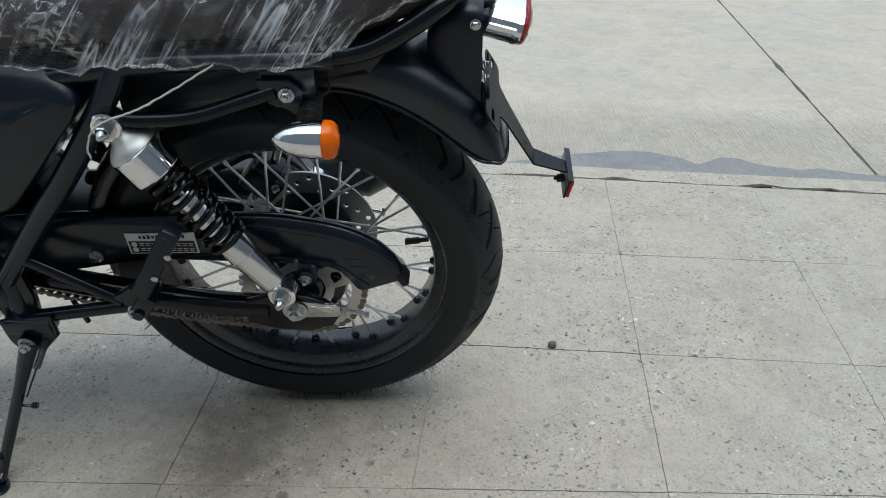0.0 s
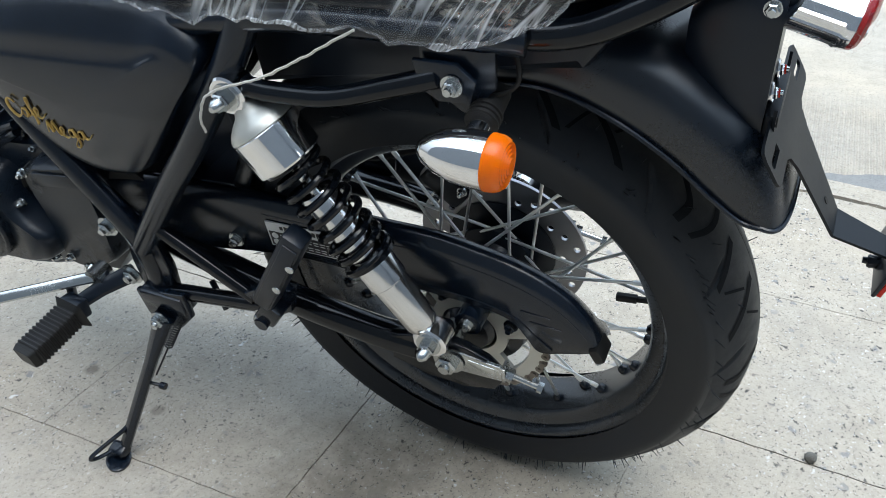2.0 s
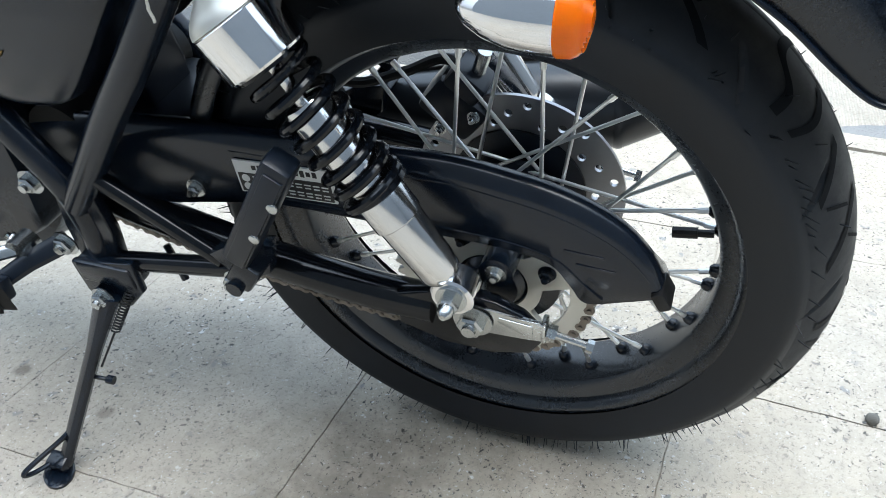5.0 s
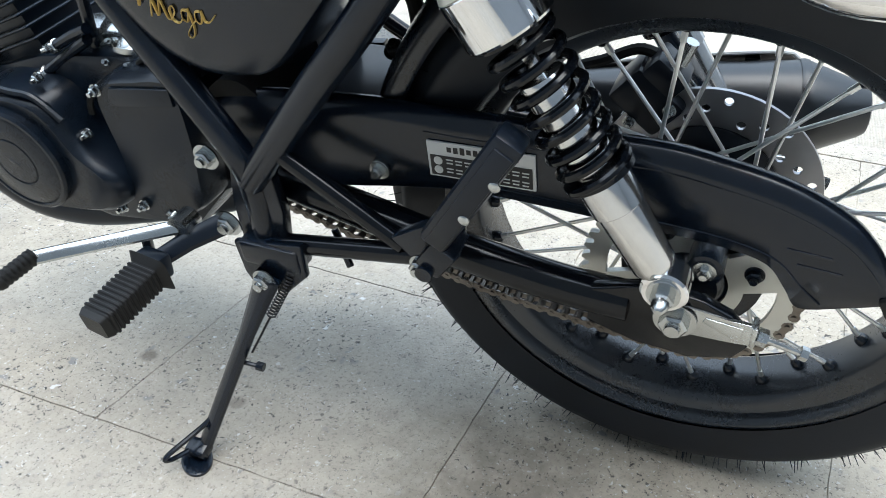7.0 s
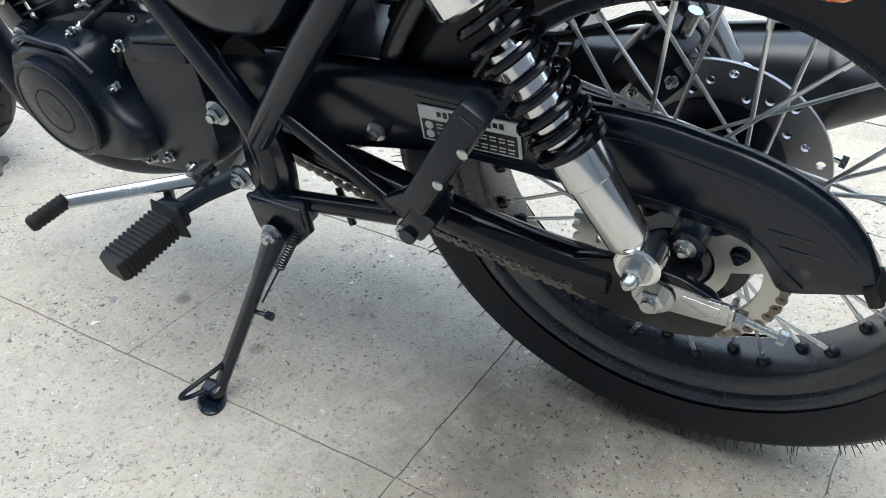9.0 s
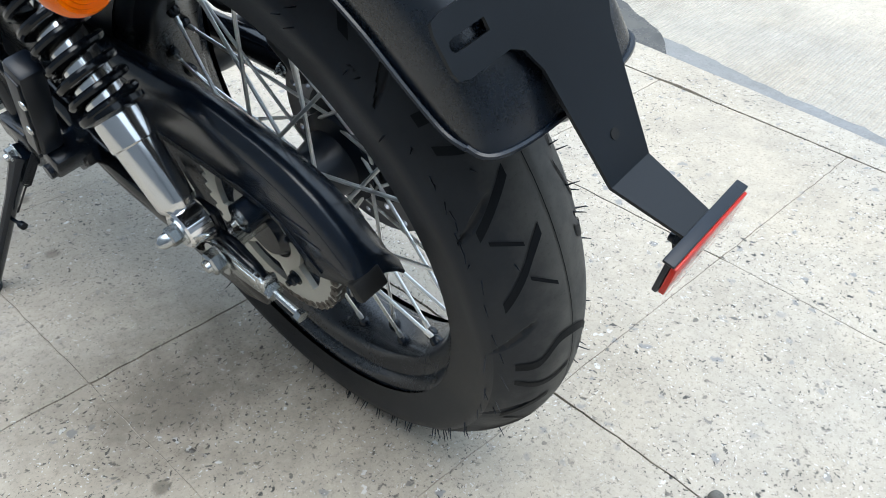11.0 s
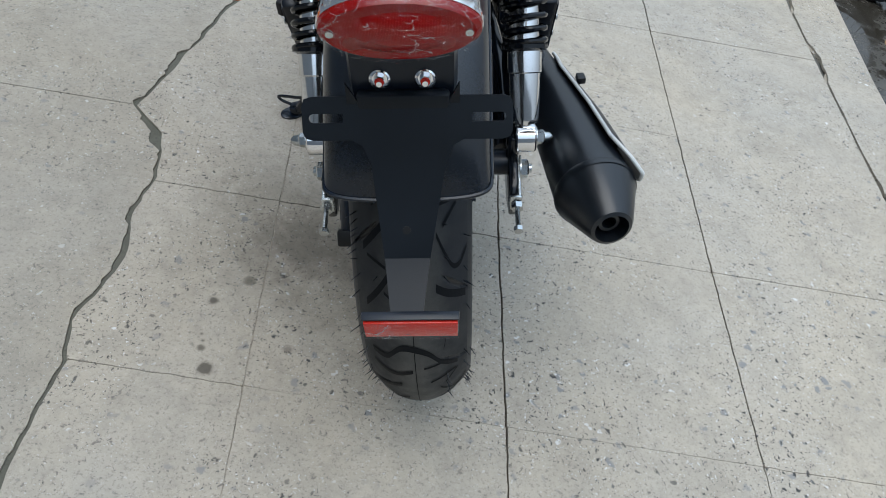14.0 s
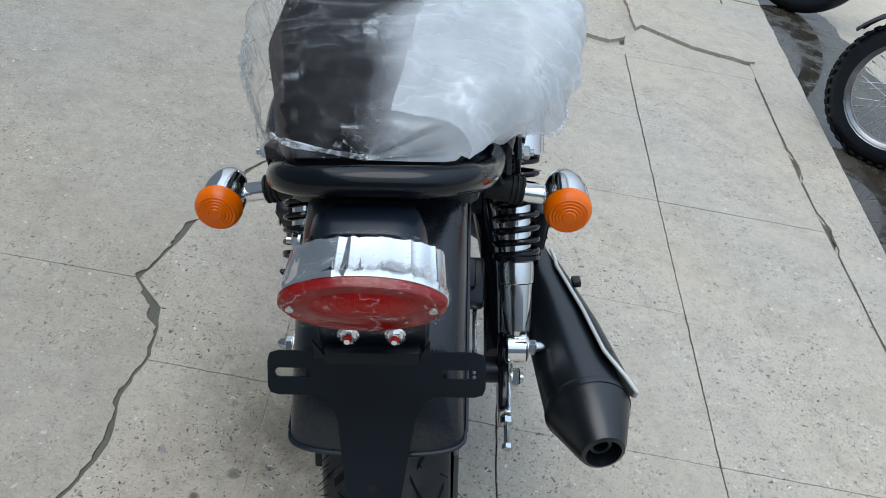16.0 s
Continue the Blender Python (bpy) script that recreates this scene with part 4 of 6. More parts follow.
# Chain cover over the upper run
b = B()
top = [(0.505, 0.405), (0.495, 0.422), (0.44, 0.434), (0.36, 0.441), (0.285, 0.445), (0.22, 0.444), (0.16, 0.445), (0.10, 0.444), (0.04, 0.444), (-0.01, 0.436), (-0.045, 0.428), (-0.078, 0.415), (-0.106, 0.397), (-0.129, 0.370), (-0.143, 0.340)]
low = [(0.505, 0.392), (0.495, 0.376), (0.44, 0.358), (0.36, 0.346), (0.285, 0.358), (0.22, 0.368), (0.16, 0.368), (0.10, 0.366), (0.04, 0.364), (-0.01, 0.361), (-0.046, 0.352), (-0.064, 0.330), (-0.078, 0.312), (-0.110, 0.322), (-0.140, 0.334)]
ts, ls = spline([(0, *p) for p in top], 4), spline([(0, *p) for p in low], 4)
rings = []
for p, q in zip(ts, ls):
    h = max(p.z - q.z, 0.004)
    e = min(0.016, h * 0.4)
    mid = 0.4 * h + q.z
    k = min(1.0, max(0.55, h / 0.05))
    d = [(-0.042, p.y, p.z - 0.044 * k), (-0.047, p.y, p.z - 0.030 * k), (-0.058, p.y, p.z - 0.014 * k), (-0.069, p.y, p.z - 0.0025), (-0.077, p.y, p.z), (-0.083, p.y, p.z - 0.0025), (-0.0885, p.y, p.z - e * 0.7), (-0.0905, p.y, p.z - e), (-0.0905, (p.y + q.y) / 2, max(mid, q.z + 0.002)), (-0.0905, q.y, q.z + 0.0015), (-0.089, q.y, q.z),
         (-0.0868, q.y, q.z + 0.0015), (-0.0868, (p.y + q.y) / 2, mid), (-0.0868, p.y, p.z - e - 0.001), (-0.080, p.y, p.z - e * 0.5 - 0.001), (-0.071, p.y, p.z - 0.0055), (-0.060, p.y, p.z - 0.0165 * k), (-0.0495, p.y, p.z - 0.032 * k), (-0.0445, p.y, p.z - 0.045 * k)]
    rings.append([V(*c) for c in d])
loft(b, rings)
cover = part("chain_cover", b, SATIN, bike, "long satin black chain cover", smooth=50)
b = B()
for i, z in enumerate((0.372, 0.358)):
    box(b, (-0.0908, -0.075 - 0.01 * i, z), (0.0016, 0.034, 0.0022), (4, 0, 0), 0.0006)
part("cover_rib", b, SATIN, cover)
b = B()
crease = [V(-0.0899, p.y - 0.001, p.z - min(0.016, max(p.z - q.z, 0.004) * 0.4) * 1.12) for p, q in zip(ts[18:-4], ls[18:-4])]
sweep(b, crease, 0.0010, 6)
sweep(b, spline([(-0.0906, 0.21, 0.379), (-0.0906, 0.10, 0.377), (-0.0906, 0.03, 0.375), (-0.0906, -0.015, 0.371), (-0.0906, -0.052, 0.360), (-0.0906, -0.076, 0.336), (-0.0906, -0.092, 0.322)], 6), 0.0009, 6)
part("pressed_crease", b, SATIN, cover)
b = B()
box(b, (-0.080, -0.141, 0.334), (0.030, 0.012, 0.020), (-28, 0, 0), 0.003)
part("rubber_tip", b, SOFT, cover)
b = B()
hexbolt(b, (-0.0960, 0.298, 0.379), (-1, 0, 0), 0.0062, 0.006, 1.5)
rod(b, (-0.088, 0.298, 0.379), (-0.096, 0.298, 0.379), 0.0100, 20)
part("cover_bolt", b, ZINC, cover)
b = B()
hexbolt(b, (-0.102, -0.001, 0.343), (-1, 0, 0), 0.0062, 0.004, 1.6)
part("cover_bolt", b, ZINC, cover)
b = B()
rod(b, (-0.07, -0.001, 0.343), (-0.102, -0.001, 0.343), 0.0155, 18)
part("cover_lug", b, SATIN, cover)
# Safety label: printed bars stand for writing too small to read.
b = B()
box(b, (-0.0925, 0.197, 0.4025), (0.0020, 0.100, 0.0365), (-1.5, 0, 0))
label = part("warning_label", b, WHITE, cover, "silver-white warning label with black print")
b = B()
box(b, (-0.0938, 0.197, 0.3965), (0.0006, 0.095, 0.021), (-1.5, 0, 0))
for i in range(11):
    box(b, (-0.0938, 0.226 - 0.0062 * i, 0.4135 + 0.0002 * i), (0.0006, 0.0040, 0.0046 + 0.0012 * (i % 3)), (-1.5, 0, 0))
part("label_print", b, INK, label, smooth=0)
b = B()
for z in (0.4018, 0.3923):
    lathe(b, [(0, 0.0042), (0.0006, 0.0042)], (-0.0942, 0.237, z - 0.001), (-1, 0, 0), 16, caps=True)
    for k in range(9):
        box(b, (-0.0944, 0.226 - 0.0088 * k, z + 0.0014), (0.0004, 0.0066, 0.0012), (-1.5, 0, 0))
        box(b, (-0.0944, 0.226 - 0.0088 * k, z - 0.0022), (0.0004, 0.0058, 0.0012), (-1.5, 0, 0))
part("label_print", b, WHITE, label, smooth=0)

# Drive chain
b = B()
path = []
r = 0.0925
c2 = V(-0.069, 0.475, 0.335)
c1 = V(-0.069, SC.y, SC.z)
r2 = 0.032
dirv = (c2 - c1).normalized()
nrm = V(0, -dirv.z, dirv.y)
beta = math.asin((r - r2) / (c2 - c1).length)
up1 = (nrm * math.cos(beta) + dirv * math.sin(beta))
dn1 = (-nrm * math.cos(beta) + dirv * math.sin(beta))
path += [c1 + up1 * r + (c2 + up1 * r2 - c1 - up1 * r) * t / 30 for t in range(31)]
a0, a1 = math.atan2(up1.z, up1.y), math.atan2(dn1.z, dn1.y)
path += [c2 + V(0, math.cos(a0 + (a1 - a0) * t / 10), math.sin(a0 + (a1 - a0) * t / 10)) * r2 for t in range(1, 10)]
low_run = [c2 + dn1 * r2 + (c1 + dn1 * r - c2 - dn1 * r2) * t / 30 for t in range(31)]
path += [p - V(0, 0, 0.016 * math.sin(math.pi * t / 30)) for t, p in enumerate(low_run)]
a1b = a1 if a1 < 0 else a1 - 2 * math.pi
path += [c1 + V(0, math.cos(t), math.sin(t)) * r for t in np.linspace(a1b, a0 - 2 * math.pi, 30)[1:]]
ds = np.cumsum([0] + [(q - p).length for p, q in zip(path, path[1:])])
count = int(ds[-1] / 0.0127) // 2 * 2
step = ds[-1] / count
joints = [V(*(float(np.interp(i * step, ds, [p[k] for p in path])) for k in range(3))) for i in range(count + 1)]
for i in range(count):
    p, q = joints[i], joints[i + 1]
    d = q - p
    ang = math.degrees(math.atan2(d.z, d.y))
    off = 0.0058 if i % 2 else 0.0042
    for s in (-1, 1):
        for k in (0, 1):
            c = p + d * k
            lathe(b, [(0, 0.0052), (0.0013, 0.0052)], c + V(s * off - 0.0006, 0, 0), (1, 0, 0), 8, caps=True)
        box(b, (p + d / 2 + V(s * off, 0, 0)), (0.0013, d.length, 0.0066), (ang, 0, 0))
    rod(b, p - V(0.0078, 0, 0), p + V(0.0078, 0, 0), 0.0024, 6)
    rod(b, p - V(0.004, 0, 0), p + V(0.004, 0, 0), 0.0042, 8)
part("drive_chain", b, CHAINMAT, bike, "oily dark drive chain")

# Brake caliper on the right, its bracket and hose
b = B()
box(b, (0.068, 0.085, 0.402), (0.05, 0.062, 0.046), (40, 0, 0), 0.007)
box(b, (0.062, 0.07, 0.43), (0.04, 0.04, 0.026), (40, 0, 0), 0.006)
caliper = part("brake_caliper", b, MATTE, bike, "black brake caliper")
b = B()
plate(b, [(0.0, 0.30), (0.02, 0.35), (0.05, 0.36), (0.10, 0.385), (0.115, 0.365), (0.07, 0.33), (0.04, 0.30)], 0.078, 0.084, 0.001)
part("caliper_bracket", b, ZINC, caliper)
for p in ((0.043, 0.098, 0.382), (0.043, 0.062, 0.40)):
    b = B()
    hexbolt(b, p, (-1, 0, 0), 0.005, 0.005)
    part("caliper_bolt", b, ZINC, caliper)
b = B()
rod(b, (0.06, 0.06, 0.44), (0.06, 0.052, 0.462), 0.007, 10)
part("bleed_screw", b, ZINC, caliper)
b = B()
sweep(b, spline([(0.066, 0.075, 0.44), (0.066, 0.10, 0.446), (0.06, 0.14, 0.43), (0.05, 0.2, 0.42), (0.06, 0.28, 0.46)], 6), 0.0055, 8)
part("brake_hose", b, SOFT, caliper)


# Shock absorbers
def shock(s):
    T, D = V(s * 0.128, 0.195, 0.621), V(s * 0.134, 0.024, 0.350)
    ax = (D - T).normalized()
    L = (D - T).length
    b = B()
    lathe(b, [(0.0405, 0.020), (0.0405, 0.0335), (0.042, 0.0350), (0.079, 0.0350), (0.081, 0.0335), (0.081, 0.02)], T, ax, 48, caps=True)
    body = part("shock_absorber", b, CHROME, bike, "chrome shock absorber with black spring")
    b = B()
    lathe(b, [(0.014, 0.012), (0.021, 0.0165), (0.026, 0.0235), (0.031, 0.0295), (0.036, 0.0332), (0.0402, 0.0345), (0.0402, 0.02)], T, ax, 40, caps=True)
    part("cap_plate", b, PLATE, body)
    b = B()
    lathe(b, [(0.08, 0.006), (0.120, 0.006), (0.120, 0.0172), (0.123, 0.0185), (L - 0.105, 0.0185)], T, ax, 32, caps=True)
    part("damper_body", b, ALLOY, body)
    b = B()
    lathe(b, [(L - 0.110, 0.0208), (L - 0.105, 0.0216), (L - 0.082, 0.0216), (L - 0.0805, 0.0198), (L - 0.024, 0.0182), (L - 0.020, 0.0172), (L - 0.012, 0.011)], T, ax, 40, caps=True)
    part("lower_sleeve", b, ALLOY, body)
    b = B()
    u = V(1, 0, 0)
    w = ax.cross(u)
    pts = []
    turns = 7.6
    n = 210
    for i in range(n + 1):
        t = i / n
        a = 2 * math.pi * turns * t
        along = 0.086 + (L - 0.200) * (t - 0.010 * math.sin(2 * math.pi * t) + 0.06 * t * (1 - t))
        pts.append(T + ax * along + (u * math.cos(a) + w * math.sin(a)) * 0.0258)
    sweep(b, pts, 0.0040, 9)
    part("spring", b, GLOSS, body)
    b = B()
    lathe(b, [(L - 0.118, 0.021), (L - 0.116, 0.0290), (L - 0.111, 0.0290), (L - 0.108, 0.022)], T, ax, 30, caps=True)
    part("spring_seat", b, GLOSS, body)
    b = B()
    lathe(b, [(0.081, 0.02), (0.081, 0.030), (0.084, 0.030), (0.085, 0.02)], T, ax, 30, caps=True)
    part("spring_seat", b, GLOSS, body)
    for P_, name in ((T, "top_eye"), (D, "bottom_eye")):
        b = B()
        lathe(b, [(-0.013, 0.012), (-0.013, 0.0175), (-0.011, 0.0195), (0.011, 0.0195), (0.013, 0.0175), (0.013, 0.012)], P_, (1, 0, 0), 28, caps=True)
        rod(b, P_ + (ax if name == "top_eye" else -ax) * 0.012, P_ + (ax if name == "top_eye" else -ax) * 0.03, 0.012, 16)
        part(name, b, CHROME, body)
        b = B()
        hexbolt(b, P_ + V(s * 0.013, 0, 0), (s, 0, 0), 0.0095, 0.010, 1.45)
        lathe(b, [(0.010, 0.0075), (0.018, 0.0065), (0.022, 0.003)], P_ + V(s * 0.013, 0, 0), (s, 0, 0), 14, caps=True)
        part("acorn_nut", b, ZINC, body)


shock(-1)
shock(1)

# Frame tubes, both sides
for s in (-1, 1):
    b = B()
    back = 0.0 if s < 0 else 0.048
    sweep(b, spline([(s * 0.105, 0.165, 0.71), (s * 0.118, 0.195, 0.65), (s * 0.128, 0.27 - back * 0.4, 0.548), (s * 0.128, 0.335 - back * 0.8, 0.472), (s * 0.126, 0.405 - back, 0.385), (s * 0.126, 0.425 - back, 0.36)], 5), 0.0155, 14)
    part("frame_tube", b, SATIN, bike)
    b = B()
    sweep(b, spline([(s * 0.10, 0.62, 0.66), (s * 0.112, 0.56, 0.575), (s * 0.120, 0.505, 0.497), (s * 0.124, 0.44, 0.40), (s * 0.124, 0.425, 0.355), (s * 0.124, 0.425, 0.275)], 5), 0.0155, 14)
    part("frame_tube", b, SATIN, bike)
    b = B()
    plate(b, [(0.445, 0.385), (0.398, 0.39), (0.395, 0.33), (0.40, 0.285), (0.455, 0.268), (0.452, 0.33)], s * 0.117, s * 0.131, 0.003)
    part("pivot_plate", b, SATIN, bike)
    b = B()
    sweep(b, [(s * 0.128, 0.395, 0.412), (s * 0.132, 0.262, 0.326)], 0.0095, 12)
    sweep(b, [(s * 0.128, 0.43, 0.283), (s * 0.132, 0.25, 0.318)], 0.0105, 12)
    part("peg_hanger", b, GLOSS, bike)
    b = B()
    sweep(b, spline([(s * 0.095, 0.45, 0.64), (s * 0.11, 0.3, 0.665), (s * 0.112, 0.15, 0.690), (s * 0.11, 0.0, 0.695), (s * 0.10, -0.08, 0.69)], 5), 0.013, 12)
    part("seat_rail", b, SATIN, bike)
    b = B()
    sweep(b, spline([(s * 0.128, 0.182, 0.628), (s * 0.128, 0.15, 0.626), (s * 0.127, 0.09, 0.630), (s * 0.124, 0.03, 0.648), (s * 0.120, -0.012, 0.661)], 6), 0.0096, 14, 0.8)
    part("side_rail", b, GLOSS, bike)
    b = B()
    plate(b, [(0.004, 0.69), (0.008, 0.655), (-0.006, 0.642), (-0.03, 0.625), (-0.058, 0.652), (-0.060, 0.70)], s * 0.108, s * 0.114, 0.001)
    plate(b, [(0.008, 0.676), (0.004, 0.650), (-0.012, 0.640), (-0.04, 0.642), (-0.046, 0.662), (-0.03, 0.676)], s * 0.118, s * 0.124, 0.002)
    bracket = part("tail_bracket", b, SATIN, bike)
    b = B()
    hexbolt(b, (s * 0.125, -0.026, 0.658), (s, 0, 0), 0.0068, 0.006, 1.4)
    part("bracket_bolt", b, ZINC, bracket)
for p, r_, w_ in (((-0.128, 0.471, 0.381), 0.0095, 1.5), ((-0.13, 0.468, 0.300), 0.011, 1.4), ((-0.158, 0.232, 0.333), 0.009, 1.2)):
    b = B()
    hexbolt(b, p, (-1, 0, 0), r_, 0.008, w_)
    part("frame_bolt", b, ZINC, bike)

# Folded pillion pegs
for s in (-1, 1):
    b = B()
    box(b, (s * 0.164, 0.1755, 0.431), (0.025, 0.026, 0.136), (32.4, 0, 0), 0.005)
    box(b, (s * 0.1768, 0.1755, 0.428), (0.003, 0.017, 0.122), (32.4, 0, 0), 0.001)
    peg = part("pillion_peg", b, MATTE, bike, "folded black pillion footrest")
    for py, pz in ((0.178, 0.412), (0.151, 0.450)):
        b = B()
        lathe(b, [(0, 0.0050), (0.0012, 0.0048), (0.0020, 0.0036), (0.0024, 0.001)], (s * 0.1778, py, pz), (s, 0, 0), 16, caps=True)
        part("peg_rivet", b, ZINC, peg)
    b = B()
    plate(b, [(0.27, 0.34), (0.235, 0.362), (0.196, 0.368), (0.205, 0.330), (0.238, 0.308)], s * 0.134 - 0.008, s * 0.134 + 0.008, 0.003)
    box(b, (s * 0.153, 0.212, 0.352), (0.038, 0.026, 0.034), (35, 0, 0), 0.004)
    rod(b, (s * 0.140, 0.222, 0.338), (s * 0.176, 0.222, 0.338), 0.008, 12)
    part("peg_bracket", b, SATIN, peg)

# Side stand
b = B()
plate(b, [(0.455, 0.290), (0.372, 0.305), (0.374, 0.262), (0.40, 0.235), (0.44, 0.225), (0.452, 0.25)], -0.146, -0.136, 0.003)
box(b, (-0.135, 0.412, 0.282), (0.03, 0.07, 0.03), (0, 0, 0), 0.005)
stand = part("side_stand", b, SATIN, bike, "black side stand folded down")
b = B()
hexbolt(b, (-0.157, 0.418, 0.258), (-1, 0, 0), 0.010, 0.009, 1.3)
part("pivot_bolt", b, ZINC, stand)
b = B()
top, foot = V(-0.150, 0.418, 0.256), V(-0.262, 0.484, 0.066)
sweep(b, [top + (foot - top) * t for t in (0, 0.1, 0.3, 1.0)], [0.019, 0.016, 0.0115, 0.0105], 10, 0.75)
part("leg", b, SATIN, stand)
b = B()
lathe(b, [(-0.003, 0.0155), (-0.0015, 0.017), (0.0015, 0.017), (0.003, 0.015)], (-0.272, 0.486, 0.0625), (0.2164, 0, 0.976), 28, caps=True, sx=1.5)
box(b, (-0.264, 0.485, 0.075), (0.02, 0.026, 0.016), (0, -12, 0), 0.004)
part("foot_pad", b, SATIN, stand)
b = B()
d = (foot - top)
p1, p2 = top + d * 0.68, top + d * 0.93
sweep(b, spline([p1 + (p2 - p1) * 0.25, p1 + (p2 - p1) * 0.45 + V(-0.012, 0.008, -0.002), p2 + V(-0.040, 0.020, 0.014), p2 + V(-0.036, 0.019, 0.004), p2 + V(-0.008, 0.008, -0.002), p2], 6), 0.0030, 8)
part("kick_loop", b, SATIN, stand)
b = B()
s0, s1 = V(-0.14, 0.392, 0.262), top + d * 0.42 + V(0.006, -0.012, 0)
dd = (s1 - s0).normalized()
uu = dd.orthogonal().normalized()
ww = dd.cross(uu)
sweep(b, [s0 + (s1 - s0) * (i / 200) + (uu * math.cos(i * 0.9) + ww * math.sin(i * 0.9)) * 0.0048 for i in range(110)], 0.0011, 5)
sweep(b, [s0 + (s1 - s0) * 0.55, s1], 0.0013, 6)
part("return_spring", b, INK, stand)
b = B()
q = top + d * 0.46
rod(b, q, q + V(0.004, -0.026, -0.004), 0.0025, 8)
rod(b, q + V(0.004, -0.022, -0.004), q + V(0.005, -0.03, -0.005), 0.005, 10)
part("spring_post", b, SATIN, stand)
b = B()
sweep(b, [(-0.11, 0.352, 0.305), (-0.12, 0.335, 0.268)], 0.004, 8)
part("spring_hook", b, SATIN, stand)

# Rider peg and gear lever
b = B()
sweep(b, [(-0.128, 0.470, 0.300), (-0.152, 0.508, 0.284), (-0.176, 0.532, 0.272)], [0.013, 0.012, 0.011], 10, 0.7)
box(b, (-0.184, 0.535, 0.270), (0.020, 0.036, 0.028), (0, 8, -6), 0.004)
box(b, (-0.168, 0.552, 0.280), (0.010, 0.010, 0.022), (0, 20, 25), 0.002)
rpeg = part("rider_peg", b, MATTE, bike, "ribbed black rubber rider footrest")
b = B()
m = pose(-0.232, 0.536, 0.266, 2, -4, -6)
rings = []
for i in range(57):
    t = -0.042 + 0.00148 * i
    rib = 0.0 if i % 4 in (0, 1) else 0.0016
    if i > 52:
        rib = -0.0015 * (i - 52)
    hw, hh = 0.0195 - rib, 0.0155 - rib
    if i < 6:
        hw, hh = 0.019 - 0.0012 * (6 - i) * 0.5, 0.015 - 0.0008 * (6 - i) * 0.5
    rings.append([m @ V(t, math.copysign(abs(math.cos(a)) ** 0.28, math.cos(a)) * hw, math.copysign(abs(math.sin(a)) ** 0.28, math.sin(a)) * hh) for a in (2 * math.pi * k / 28 for k in range(28))])
loft(b, rings)
part("peg_rubber", b, SOFT, rpeg)
b = B()
sweep(b, spline([(-0.150, 0.520, 0.297), (-0.166, 0.548, 0.294), (-0.196, 0.594, 0.291), (-0.226, 0.642, 0.287), (-0.236, 0.655, 0.286)], 6), 0.0080, 10, 0.5)
lever = part("gear_lever", b, ZINC, bike, "bright plated gear lever with rubber tip")
b = B()
lathe(b, [(0, 0.0080), (0.001, 0.0098)] + [(0.003 + 0.0029 * k, 0.0100 if k % 2 else 0.0087) for k in range(14)] + [(0.0455, 0.009), (0.048, 0.007)], (-0.228, 0.651, 0.287), V(-0.050, 0.010, -0.004), 16, caps=True)
part("lever_rubber", b, SOFT, lever)
b = B()
lathe(b, [(-0.012, 0.011), (-0.012, 0.0135), (0.012, 0.0135), (0.012, 0.011)], (-0.142, 0.517, 0.297), (1, 0, 0), 18, caps=True)
hexbolt(b, (-0.14, 0.53, 0.300), (-0.2, 0.5, 0.8), 0.007, 0.006, 0)
part("lever_boss", b, ZINC, lever)

# Engine
b = B()
plate(b, [(0.50, 0.30), (0.49, 0.44), (0.60, 0.452), (0.70, 0.44), (0.83, 0.40), (0.86, 0.33), (0.80, 0.235), (0.70, 0.215), (0.56, 0.235)], -0.088, 0.09, 0.012)
engine = part("engine", b, ENGINE, bike, "black air-cooled single-cylinder engine")
b = B()
out = spline([(0, y, z) for y, z in ((0.80, 0.335), (0.79, 0.392), (0.735, 0.418), (0.668, 0.412), (0.635, 0.36), (0.60, 0.325), (0.612, 0.288), (0.67, 0.272), (0.745, 0.268), (0.79, 0.292))], 5, closed=True)
c = V(0, 0.71, 0.345)
rings = []
for x, k in ((-0.085, 1.03), (-0.125, 1.0), (-0.136, 0.97), (-0.142, 0.90)):
    rings.append([V(x, c.y + (p.y - c.y) * k, c.z + (p.z - c.z) * k) for p in out])
loft(b, rings)
gen = part("generator_cover", b, ENGINE, engine, smooth=40)
b = B()
lathe(b, [(0, 0.064), (0.008, 0.064), (0.011, 0.0615), (0.0112, 0.058), (0.0095, 0.0565), (0.011, 0.054), (0.012, 0.03), (0.0105, 0.0285), (0.012, 0.027), (0.013, 0.001)], (-0.142, 0.722, 0.341), (-1, 0, 0), 56, caps=True)
box(b, (-0.1548, 0.722, 0.341), (0.002, 0.014, 0.004), (30, 0, 0), 0.0008)
part("round_cap", b, ENGINE, gen)
b = B()
sweep(b, spline([(-0.13, 0.775, 0.41), (-0.137, 0.74, 0.425), (-0.137, 0.70, 0.423), (-0.135, 0.672, 0.419), (-0.134, 0.645, 0.395)], 5), 0.004, 8)
rod(b, (-0.09, 0.797, 0.397), (-0.104, 0.797, 0.397), 0.017, 16)
part("cover_lip", b, ENGINE, gen)
b = B()
rings = []
so = spline([(0, y, z) for y, z in ((0.60, 0.43), (0.545, 0.450), (0.498, 0.452), (0.492, 0.40), (0.500, 0.33), (0.508, 0.30), (0.56, 0.272), (0.605, 0.275), (0.60, 0.35))], 4, closed=True)
cc = V(0, 0.55, 0.36)
for x, k in ((-0.08, 1.02), (-0.112, 1.0), (-0.119, 0.95)):
    rings.append([V(x, cc.y + (p.y - cc.y) * k, cc.z + (p.z - cc.z) * k) for p in so])
loft(b, rings)
scov = part("sprocket_cover", b, ENGINE, engine, smooth=40)
b = B()
